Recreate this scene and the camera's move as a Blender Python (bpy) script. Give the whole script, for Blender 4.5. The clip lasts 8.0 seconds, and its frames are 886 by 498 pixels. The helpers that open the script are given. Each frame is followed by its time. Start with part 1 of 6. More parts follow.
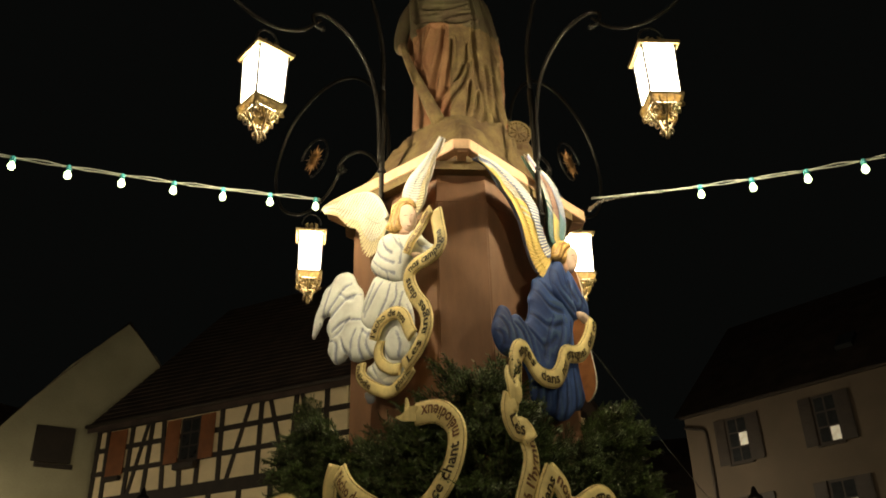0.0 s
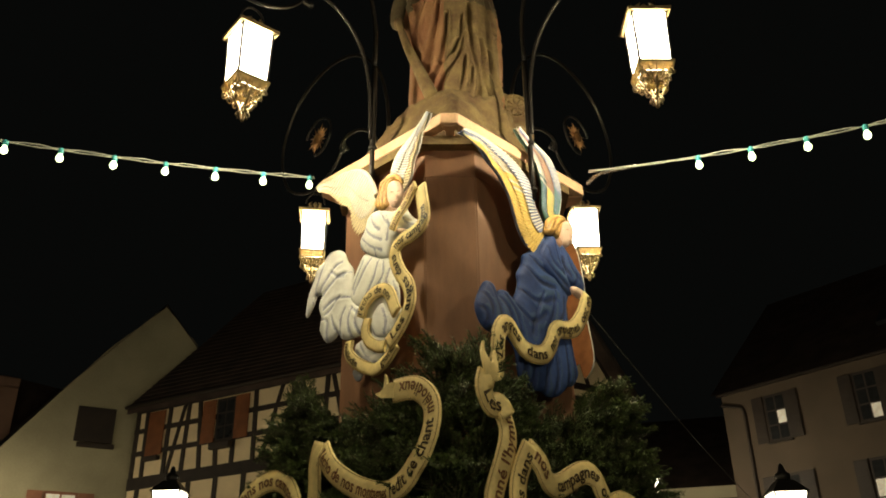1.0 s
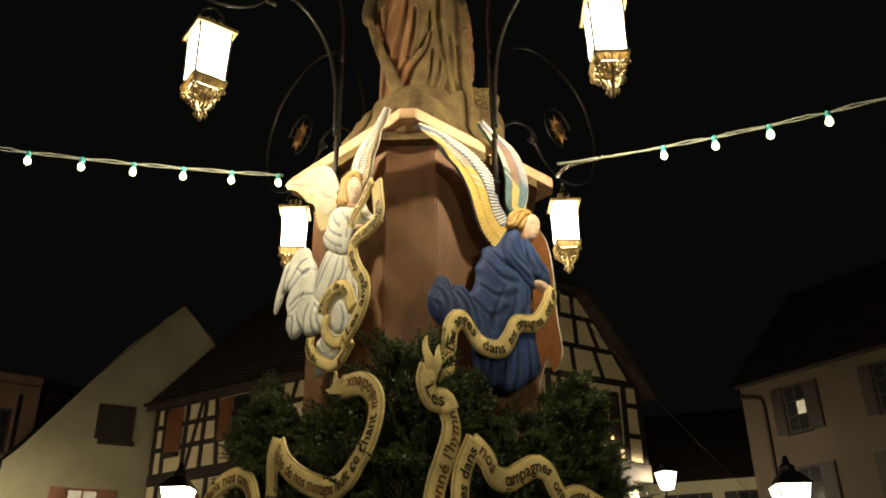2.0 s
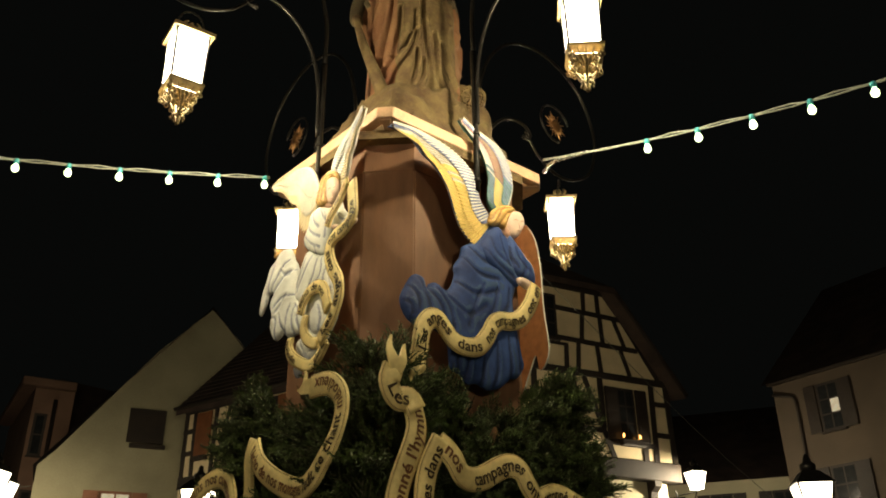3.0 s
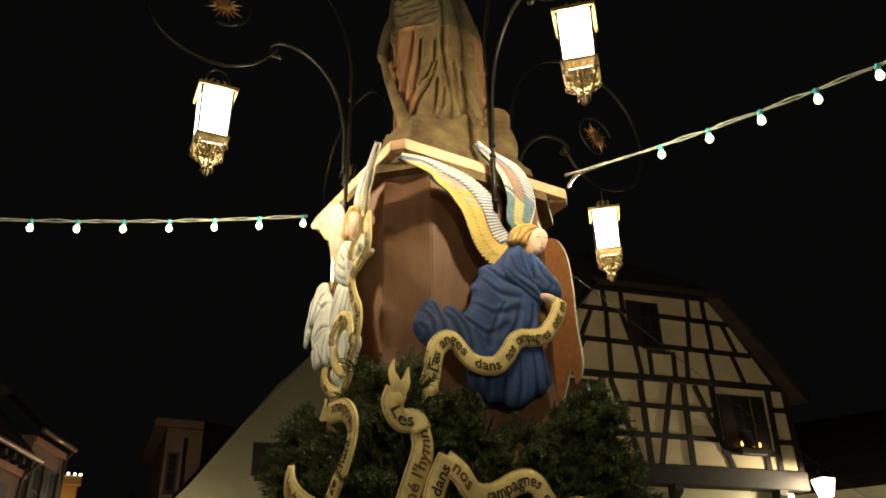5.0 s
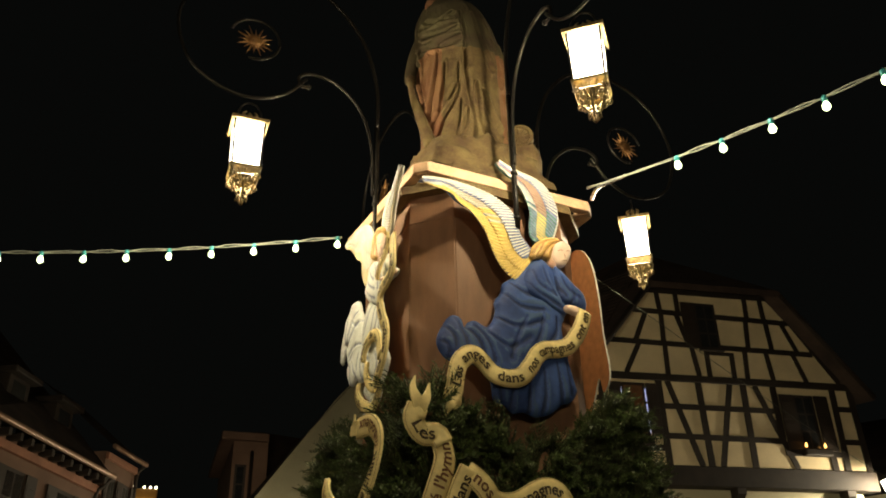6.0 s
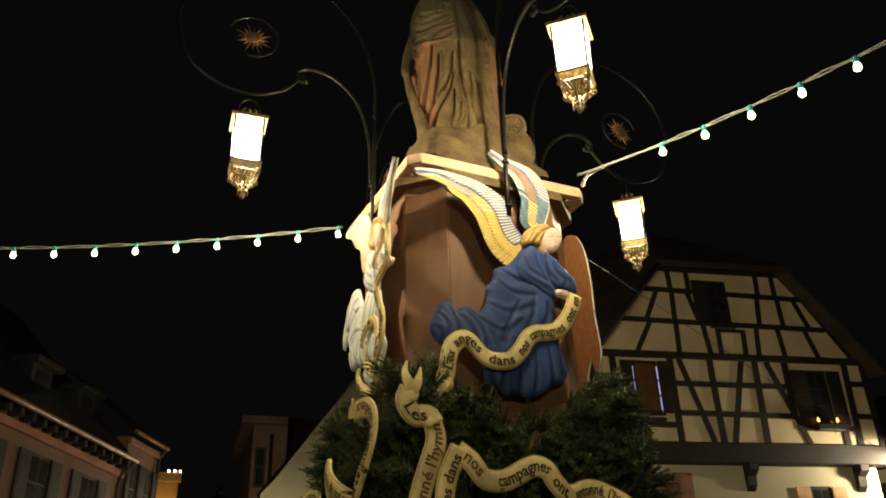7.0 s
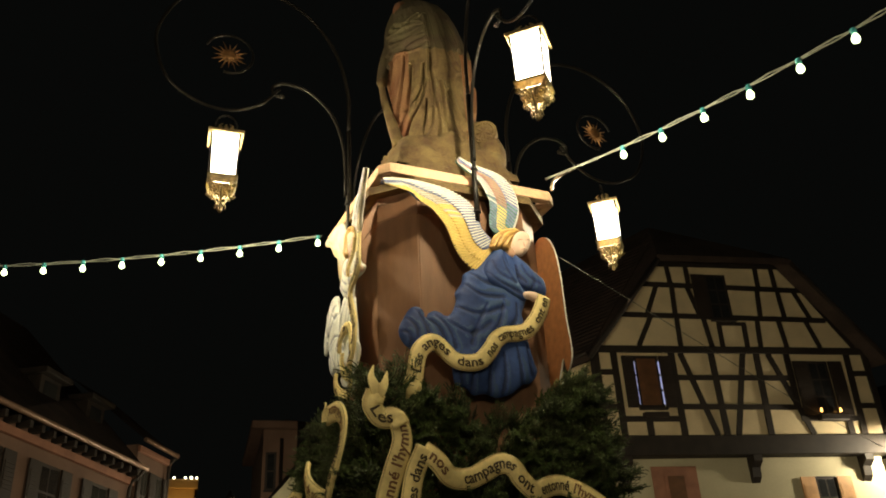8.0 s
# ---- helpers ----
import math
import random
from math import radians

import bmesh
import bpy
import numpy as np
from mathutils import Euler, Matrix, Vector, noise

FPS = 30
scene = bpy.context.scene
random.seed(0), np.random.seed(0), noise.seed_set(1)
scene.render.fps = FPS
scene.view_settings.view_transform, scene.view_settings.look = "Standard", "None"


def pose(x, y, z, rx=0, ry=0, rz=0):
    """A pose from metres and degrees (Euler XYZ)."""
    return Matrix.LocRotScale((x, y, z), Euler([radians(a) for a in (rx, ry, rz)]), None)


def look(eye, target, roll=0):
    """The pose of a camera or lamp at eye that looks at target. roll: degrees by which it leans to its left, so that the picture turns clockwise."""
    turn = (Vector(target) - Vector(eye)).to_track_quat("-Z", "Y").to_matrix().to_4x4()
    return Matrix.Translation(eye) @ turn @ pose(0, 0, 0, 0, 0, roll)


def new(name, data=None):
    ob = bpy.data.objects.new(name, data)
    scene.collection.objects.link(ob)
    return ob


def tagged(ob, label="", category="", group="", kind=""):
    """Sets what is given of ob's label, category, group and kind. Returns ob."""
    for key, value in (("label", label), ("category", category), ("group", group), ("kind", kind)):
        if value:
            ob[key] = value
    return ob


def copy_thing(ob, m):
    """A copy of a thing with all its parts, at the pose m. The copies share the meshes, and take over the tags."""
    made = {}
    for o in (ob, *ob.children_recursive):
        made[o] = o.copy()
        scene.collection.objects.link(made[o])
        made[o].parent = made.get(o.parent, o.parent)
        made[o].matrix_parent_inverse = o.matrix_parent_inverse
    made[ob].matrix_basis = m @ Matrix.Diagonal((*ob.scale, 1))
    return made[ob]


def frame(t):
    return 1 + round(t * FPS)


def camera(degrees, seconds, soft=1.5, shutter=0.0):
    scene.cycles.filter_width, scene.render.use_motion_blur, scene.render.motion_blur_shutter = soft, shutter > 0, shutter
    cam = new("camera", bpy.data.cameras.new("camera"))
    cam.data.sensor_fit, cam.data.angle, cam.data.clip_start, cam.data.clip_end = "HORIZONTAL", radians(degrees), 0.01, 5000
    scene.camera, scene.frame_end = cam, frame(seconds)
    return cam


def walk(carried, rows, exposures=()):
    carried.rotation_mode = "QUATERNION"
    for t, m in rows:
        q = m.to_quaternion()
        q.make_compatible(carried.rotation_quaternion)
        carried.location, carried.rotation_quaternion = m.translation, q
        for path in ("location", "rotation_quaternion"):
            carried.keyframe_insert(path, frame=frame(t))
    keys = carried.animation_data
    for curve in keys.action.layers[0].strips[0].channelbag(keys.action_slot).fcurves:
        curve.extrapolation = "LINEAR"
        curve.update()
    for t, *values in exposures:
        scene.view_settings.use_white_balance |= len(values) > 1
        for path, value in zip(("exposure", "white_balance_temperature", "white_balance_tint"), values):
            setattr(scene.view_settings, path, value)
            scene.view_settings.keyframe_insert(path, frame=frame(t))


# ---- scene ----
cam = camera(54.9, 8.0, soft=1.85)
PATH = [
    (0, (-0.302, -5.703, 1.657), (-0.245, -3.93, 2.581), -1.5),
    (0.5, (-0.118, -5.72, 1.65), (-0.125, -3.935, 2.552), -2.2),
    (1, (0.054, -5.634, 1.652), (0.01, -3.841, 2.537), -0.9),
    (1.5, (0.239, -5.61, 1.663), (0.175, -3.813, 2.538), -2.1),
    (2, (0.494, -5.614, 1.65), (0.384, -3.819, 2.524), -0.9),
    (3.5, (1.047, -5.512, 1.642), (0.797, -3.737, 2.529), -1.6),
    (4, (1.259, -5.581, 1.634), (0.931, -3.825, 2.533), -2.1),
    (4.5, (1.379, -5.531, 1.603), (0.98, -3.796, 2.514), -1.6),
    (6, (1.84, -5.691, 1.543), (1.243, -4.031, 2.486), -1.4),
    (6.5, (1.907, -5.761, 1.511), (1.258, -4.117, 2.447), -1.2),
    (7, (2.075, -5.833, 1.483), (1.431, -4.169, 2.388), -1.9),
    (7.5, (2.286, -5.841, 1.444), (1.657, -4.156, 2.317), -1.7),
    (8, (2.424, -5.891, 1.424), (1.755, -4.238, 2.33), -3.2),
]
walk(cam, [(t, look(eye, target, roll)) for t, eye, target, roll in PATH])

# ---- night sky ----
world = bpy.data.worlds.new("night_sky")
world.use_nodes = True
world.node_tree.nodes["Background"].inputs[0].default_value = (0.75, 0.8, 0.7, 1)
world.node_tree.nodes["Background"].inputs[1].default_value = 0.003
scene.world = world
WARM = (1.0, 0.83, 0.5)


def lamp_at(name, place, watts, radius=0.07, colour=WARM):
    data = bpy.data.lights.new(name, "POINT")
    data.energy, data.color, data.shadow_soft_size = watts, colour, radius
    ob = new(name, data)
    ob.location = place
    return ob


# ---- materials ----
def material(name, colour, rough=0.6, metal=0.0, spread=0.25, scale=6.0, fine=60.0, bump=0.15, second=None, emit=None, strength=0.0, streak=(1, 1, 1), per_object=0.0, coat=0.0):
    """A painted or natural surface: two scales of variation in colour, roughness and relief."""
    m = bpy.data.materials.new(name)
    m.use_nodes = True
    nt = m.node_tree
    b = nt.nodes["Principled BSDF"]
    tc = nt.nodes.new("ShaderNodeTexCoord")
    mp = nt.nodes.new("ShaderNodeMapping")
    mp.inputs["Scale"].default_value = streak
    nt.links.new(tc.outputs["Object"], mp.inputs["Vector"])
    big = nt.nodes.new("ShaderNodeTexNoise")
    big.inputs["Scale"].default_value, big.inputs["Detail"].default_value = scale, 6
    small = nt.nodes.new("ShaderNodeTexNoise")
    small.inputs["Scale"].default_value, small.inputs["Detail"].default_value = fine, 4
    for n in (big, small):
        nt.links.new(mp.outputs[0], n.inputs["Vector"])
    ramp = nt.nodes.new("ShaderNodeValToRGB")
    dark = tuple(c * (1 - spread) for c in colour)
    light = tuple(min(1, c * (1 + spread)) for c in (second or colour))
    ramp.color_ramp.elements[0].position, ramp.color_ramp.elements[1].position = 0.32, 0.68
    ramp.color_ramp.elements[0].color, ramp.color_ramp.elements[1].color = (*dark, 1), (*light, 1)
    mix = nt.nodes.new("ShaderNodeMath")
    mix.operation = "MULTIPLY_ADD"
    mix.inputs[1].default_value = 0.35
    nt.links.new(small.outputs["Fac"], mix.inputs[0])
    half = nt.nodes.new("ShaderNodeMath")
    half.operation = "MULTIPLY_ADD"
    half.inputs[1].default_value, half.inputs[2].default_value = 1.0, -0.175
    nt.links.new(big.outputs["Fac"], half.inputs[0])
    nt.links.new(half.outputs[0], mix.inputs[2])
    source = mix.outputs[0]
    if per_object:
        info = nt.nodes.new("ShaderNodeObjectInfo")
        shift = nt.nodes.new("ShaderNodeMath")
        shift.operation = "MULTIPLY_ADD"
        shift.inputs[1].default_value = per_object
        nt.links.new(info.outputs["Random"], shift.inputs[0])
        nt.links.new(source, shift.inputs[2])
        source = shift.outputs[0]
    nt.links.new(source, ramp.inputs["Fac"])
    nt.links.new(ramp.outputs["Color"], b.inputs["Base Color"])
    rr = nt.nodes.new("ShaderNodeMapRange")
    rr.inputs["To Min"].default_value, rr.inputs["To Max"].default_value = max(0.05, rough - 0.12), min(1, rough + 0.12)
    nt.links.new(small.outputs["Fac"], rr.inputs["Value"])
    nt.links.new(rr.outputs[0], b.inputs["Roughness"])
    b.inputs["Metallic"].default_value = metal
    b.inputs["Coat Weight"].default_value = coat
    if bump:
        bp = nt.nodes.new("ShaderNodeBump")
        bp.inputs["Strength"].default_value, bp.inputs["Distance"].default_value = bump, 0.02
        nt.links.new(mix.outputs[0], bp.inputs["Height"])
        nt.links.new(bp.outputs[0], b.inputs["Normal"])
    if emit:
        b.inputs["Emission Color"].default_value = (*emit, 1)
        b.inputs["Emission Strength"].default_value = strength
    return m


def glow(name, colour, strength):
    m = material(name, (0.8, 0.8, 0.75), 0.3, bump=0, emit=colour, strength=strength)
    return m


M_COLUMN = material("brown_paint", (0.18, 0.088, 0.044), 0.68, spread=0.18, scale=3, fine=40, bump=0.06, streak=(3, 3, 0.6))
M_PLANK = material("planed_pine", (0.62, 0.40, 0.24), 0.6, spread=0.22, scale=5, fine=45, bump=0.15)
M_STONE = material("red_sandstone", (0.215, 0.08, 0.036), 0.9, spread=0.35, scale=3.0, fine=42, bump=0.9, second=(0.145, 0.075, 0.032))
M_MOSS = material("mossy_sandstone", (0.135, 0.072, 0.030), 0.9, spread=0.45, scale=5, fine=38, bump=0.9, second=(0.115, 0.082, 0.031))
M_DARKSTONE = material("dark_sandstone", (0.075, 0.045, 0.020), 0.9, spread=0.4, scale=4, fine=45, bump=0.8, second=(0.052, 0.044, 0.018))
M_IRON = material("black_iron", (0.018, 0.016, 0.014), 0.32, metal=0.6, spread=0.3, bump=0.05)
M_BRASS = material("gilded_iron", (0.15, 0.105, 0.042), 0.62, metal=0.35, spread=0.35, scale=14, bump=0.15)
M_STAR = material("tarnished_gilding", (0.24, 0.125, 0.05), 0.45, metal=0.7, spread=0.4, scale=20, bump=0.1)
M_LANTERN = glow("lit_frosted_glass", (1.0, 0.93, 0.74), 9.0)
# Faint emission stands for lantern light coming through the skirt and bottom.
M_AMBER = material("glowing_amber", (0.13, 0.09, 0.03), 0.3, spread=0.3, scale=18, bump=0.2, emit=(1.0, 0.72, 0.25), strength=0.03)
M_STREET = glow("lit_street_glass", (1.0, 0.88, 0.62), 9.0)
M_BULB = glow("lit_bulb", (0.86, 1.0, 0.5), 5.0)
M_CANDLE = glow("electric_candle", (1.0, 0.45, 0.1), 5.0)
M_SOCKET = material("teal_socket", (0.05, 0.33, 0.36), 0.4, bump=0)
M_CABLE = material("pale_cable", (0.30, 0.31, 0.26), 0.5, bump=0)
M_WIRE = material("dark_wire", (0.06, 0.06, 0.05), 0.5, bump=0)
M_FOIL = material("silver_tape", (0.6, 0.6, 0.58), 0.25, metal=0.8, bump=0.6, scale=40)
M_RIBBON = material("parchment_paint", (0.80, 0.645, 0.28), 0.72, spread=0.16, scale=5, fine=40, bump=0.08)
M_LINE = material("brown_line", (0.30, 0.19, 0.07), 0.5, bump=0)
M_INK = material("black_lettering", (0.045, 0.028, 0.012), 0.5, bump=0)
M_INK_RED = material("brown_lettering", (0.17, 0.075, 0.03), 0.5, bump=0)
M_PLYBACK = material("stained_plywood", (0.33, 0.135, 0.05), 0.55, spread=0.2, scale=4, fine=50, bump=0.1, streak=(4, 4, 0.7))
M_NEEDLE = material("fir_needles", (0.022, 0.040, 0.008), 0.55, spread=0.35, scale=3, bump=0, second=(0.042, 0.066, 0.012), per_object=0.3)
M_TWIG = material("fir_twig", (0.04, 0.035, 0.015), 0.8, bump=0)
M_PLASTER = material("cream_plaster", (0.76, 0.62, 0.38), 0.9, spread=0.1, scale=1.3, fine=24, bump=0.2)
M_WHITE = material("white_render", (0.52, 0.47, 0.31), 0.9, spread=0.09, scale=0.9, fine=20, bump=0.2)
M_GABLE = material("greyed_white_render", (0.40, 0.37, 0.24), 0.9, spread=0.14, scale=0.7, fine=20, bump=0.25)
M_GREYR = material("grey_render", (0.090, 0.066, 0.044), 0.9, spread=0.12, scale=0.8, fine=18, bump=0.2)
M_PINKR = material("pink_render", (0.19, 0.112, 0.076), 0.9, spread=0.14, scale=1.0, fine=18, bump=0.2)
M_TIMBER = material("dark_timber", (0.022, 0.015, 0.010), 0.75, spread=0.35, scale=3, fine=40, bump=0.3)
M_SHUTTER = material("brown_shutter", (0.026, 0.017, 0.011), 0.65, spread=0.25, scale=3, fine=40, bump=0.15)
M_ORANGE = material("orange_shutter", (0.20, 0.07, 0.022), 0.6, spread=0.2, scale=3, fine=40, bump=0.15)
M_TAN = material("tan_shutter", (0.55, 0.30, 0.12), 0.6, spread=0.2, scale=3, fine=40, bump=0.15)
M_ROOF = material("roof_tiles", (0.05, 0.032, 0.024), 0.85, spread=0.4, scale=2, fine=14, bump=0.5)
M_GLASS = material("dark_window_glass", (0.02, 0.021, 0.022), 0.12, spread=0.2, bump=0.02)
M_BLIND = material("brown_blind", (0.14, 0.06, 0.022), 0.7, spread=0.25, scale=4, bump=0.1)
# Shade and highlight of the blue robe's folds, put into the colour.
M_NAVY = material("dark_blue_shade_paint", (0.010, 0.024, 0.075), 0.72, spread=0.2, bump=0)
M_SKYBLUE = material("light_blue_highlight_paint", (0.05, 0.095, 0.20), 0.72, spread=0.2, bump=0)
M_LITPANE = glow("lit_curtain_pane", (1.0, 0.8, 0.5), 0.2)
M_BLUEPANE = glow("cool_lit_gap", (0.45, 0.5, 1.0), 0.5)
M_SANDTRIM = material("sandstone_trim", (0.33, 0.15, 0.09), 0.8, spread=0.2, scale=3, bump=0.2)
M_ZINC = material("zinc_gutter", (0.35, 0.22, 0.15), 0.4, metal=0.5, spread=0.2, bump=0.05)
M_GROUND = material("granite_setts", (0.11, 0.1, 0.09), 0.75, spread=0.35, scale=2.5, fine=9, bump=0.6)
M_TOWER = material("ochre_render", (0.55, 0.36, 0.14), 0.9, spread=0.15, scale=0.5, fine=8, bump=0.1)
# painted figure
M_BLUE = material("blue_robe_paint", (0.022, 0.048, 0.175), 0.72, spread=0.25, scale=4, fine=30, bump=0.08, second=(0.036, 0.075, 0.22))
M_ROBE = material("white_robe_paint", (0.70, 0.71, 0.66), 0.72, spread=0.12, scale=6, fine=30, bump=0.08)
# Half-dark step of the blue robe's painted fold shade.
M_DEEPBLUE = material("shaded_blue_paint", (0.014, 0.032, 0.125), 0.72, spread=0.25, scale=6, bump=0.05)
# Grey for the white robe's creases: fold shading put into the paint.
M_HALFSHADE = material("pale_grey_shade_paint", (0.44, 0.46, 0.50), 0.72, spread=0.2, scale=6, bump=0.05)
# Darker halves of the feathers: shading painted on to part them.
M_FEATHERSHADE = material("grey_cream_feather_shade", (0.31, 0.26, 0.17), 0.72, spread=0.15, scale=8, bump=0.05)
M_OCHRE = material("ochre_feather_shade", (0.60, 0.40, 0.10), 0.72, spread=0.2, scale=8, bump=0.05)
M_CREAMWING = material("cream_feather_paint", (0.62, 0.52, 0.30), 0.72, spread=0.14, scale=8, bump=0.08)
M_HAIRDARK = material("brown_gold_hair_paint", (0.36, 0.19, 0.05), 0.5, spread=0.25, scale=20, bump=0.1)
# Neck shade put into the paint; brows and mouths use it too.
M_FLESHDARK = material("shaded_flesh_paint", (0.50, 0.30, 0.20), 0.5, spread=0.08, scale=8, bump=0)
# Deeper grey for painted-in shade of creases and feather halves.
M_SHADE = material("blue_grey_shade_paint", (0.29, 0.31, 0.37), 0.72, spread=0.25, scale=6, bump=0.05)
M_SKIN = material("pale_flesh_paint", (0.74, 0.54, 0.42), 0.72, spread=0.06, scale=8, bump=0)
M_HAIR = material("golden_hair_paint", (0.66, 0.41, 0.13), 0.5, spread=0.3, scale=18, fine=70, bump=0.3)
M_WHITEWING = material("white_feather_paint", (0.60, 0.58, 0.50), 0.72, spread=0.14, scale=8, bump=0.08)
M_YELLOWWING = material("yellow_feather_paint", (0.74, 0.55, 0.16), 0.72, spread=0.15, scale=7, bump=0.08)
M_BLUEWING = material("slate_feather_paint", (0.17, 0.20, 0.34), 0.72, spread=0.3, scale=12, bump=0.08)
M_REDWING = material("red_feather_paint", (0.33, 0.16, 0.14), 0.72, spread=0.3, scale=12, bump=0.08)
M_GREENWING = material("green_feather_paint", (0.11, 0.22, 0.20), 0.72, spread=0.3, scale=12, bump=0.08)


# ---- building helpers ----
def part(name, bm, mats, parent=None, label="", smooth=False, at=None):
    me = bpy.data.meshes.new(name)
    bmesh.ops.recalc_face_normals(bm, faces=bm.faces)
    bm.to_mesh(me)
    bm.free()
    for m in mats if isinstance(mats, (list, tuple)) else [mats]:
        me.materials.append(m)
    if smooth:
        me.polygons.foreach_set("use_smooth", [True] * len(me.polygons))
    ob = new(name, me)
    if parent:
        ob.parent = parent
    if at is not None:
        ob.matrix_basis = at
    if label:
        tagged(ob, label)
    return ob


def thing(name, label, category, at=None, group="", kind=""):
    ob = new(name)
    ob.empty_display_size = 0.1
    if at is not None:
        ob.matrix_basis = at
    return tagged(ob, label, category, group, kind)


def frame_at(nx, ny, off, z=0.0, x=0.0, y=0.0):
    """Local axes on an upright face: x along it to the right, y up, z out of it."""
    k = math.hypot(nx, ny)
    nx, ny = nx / k, ny / k
    m = Matrix(((-ny, 0, nx, x + nx * off), (nx, 0, ny, y + ny * off), (0, 1, 0, z), (0, 0, 0, 1)))
    return m


def box(bm, lo, hi, bevel=0.0, mat=0, m=None):
    r = bmesh.ops.create_cube(bm, size=1.0)
    vs = r["verts"]
    for v in vs:
        v.co = Vector([lo[i] + (v.co[i] + 0.5) * (hi[i] - lo[i]) for i in range(3)])
    fs = {f for v in vs for f in v.link_faces}
    if bevel:
        es = list({e for v in vs for e in v.link_edges})
        out = bmesh.ops.bevel(bm, geom=es, offset=bevel, segments=1, affect="EDGES")
        fs = set(out["faces"]) | {f for f in fs if f.is_valid}
        vs = list({v for f in fs for v in f.verts})
    for f in fs:
        f.material_index = mat
    if m is not None:
        for v in vs:
            v.co = m @ v.co
    return bm


def a_box(lo, hi, bevel=0.0):
    return box(bmesh.new(), lo, hi, bevel)


def spline(points, n=8, closed=False):
    """Smooth curve through the points."""
    p = [Vector(q) for q in points]
    out = []
    k = len(p)
    for i in range(k if closed else k - 1):
        a = p[(i - 1) % k] if closed or i > 0 else p[0] * 2 - p[1]
        b, c = p[i], p[(i + 1) % k]
        d = p[(i + 2) % k] if closed or i + 2 < k else p[-1] * 2 - p[-2]
        for j in range(n):
            t = j / n
            out.append(0.5 * ((2 * b) + (c - a) * t + (2 * a - 5 * b + 4 * c - d) * t * t + (3 * b - a - 3 * c + d) * t ** 3))
    if not closed:
        out.append(p[-1].copy())
    return out


def tube(bm, pts, radius, sides=8, mat=0, taper=None, caps=True):
    pts = [Vector(p) for p in pts]
    rings, up = [], None
    for i, p in enumerate(pts):
        d = (pts[min(i + 1, len(pts) - 1)] - pts[max(i - 1, 0)]).normalized()
        if up is None:
            up = d.orthogonal().normalized()
        up = (up - d * up.dot(d))
        up = up.normalized() if up.length > 1e-6 else d.orthogonal().normalized()
        side = d.cross(up)
        r = radius if taper is None else radius * taper(i / (len(pts) - 1))
        rings.append([bm.verts.new(p + (up * math.cos(a) + side * math.sin(a)) * r) for a in (2 * math.pi * j / sides for j in range(sides))])
    for a, b in zip(rings, rings[1:]):
        for j in range(sides):
            f = bm.faces.new((a[j], a[(j + 1) % sides], b[(j + 1) % sides], b[j]))
            f.material_index = mat
            f.smooth = True
    if caps:
        for r in (rings[0], rings[-1]):
            bm.faces.new(r).material_index = mat
    return bm


def lathe(bm, profile, sides=12, mat=0, place=(0, 0, 0), squash=1.0):
    rings = []
    for r, z in profile:
        rings.append([bm.verts.new((place[0] + r * math.cos(a), place[1] + squash * r * math.sin(a), place[2] + z)) for a in (2 * math.pi * j / sides for j in range(sides))])
    for a, b in zip(rings, rings[1:]):
        for j in range(sides):
            f = bm.faces.new((a[j], a[(j + 1) % sides], b[(j + 1) % sides], b[j]))
            f.material_index, f.smooth = mat, True
    bm.faces.new(rings[0]).material_index = mat
    bm.faces.new(rings[-1]).material_index = mat
    return bm


def prism(bm, poly, z0, z1, mat=0, top=None):
    """An upright solid on a plan polygon; top: another polygon of as many corners."""
    a = [bm.verts.new((x, y, z0)) for x, y in poly]
    b = [bm.verts.new((x, y, z1)) for x, y in (top or poly)]
    k = len(a)
    for j in range(k):
        bm.faces.new((a[j], a[(j + 1) % k], b[(j + 1) % k], b[j])).material_index = mat
    bm.faces.new(a).material_index = mat
    bm.faces.new(b).material_index = mat
    return bm


def blob(bm, centre, radii, mat=0, seg=14, turn=None):
    r = bmesh.ops.create_uvsphere(bm, u_segments=seg, v_segments=max(6, seg * 2 // 3), radius=1.0)
    for v in r["verts"]:
        q = Vector((v.co[0] * radii[0], v.co[1] * radii[1], v.co[2] * radii[2]))
        v.co = Vector(centre) + (turn @ q if turn else q)
    for f in {f for v in r["verts"] for f in v.link_faces}:
        f.material_index, f.smooth = mat, True
    return bm


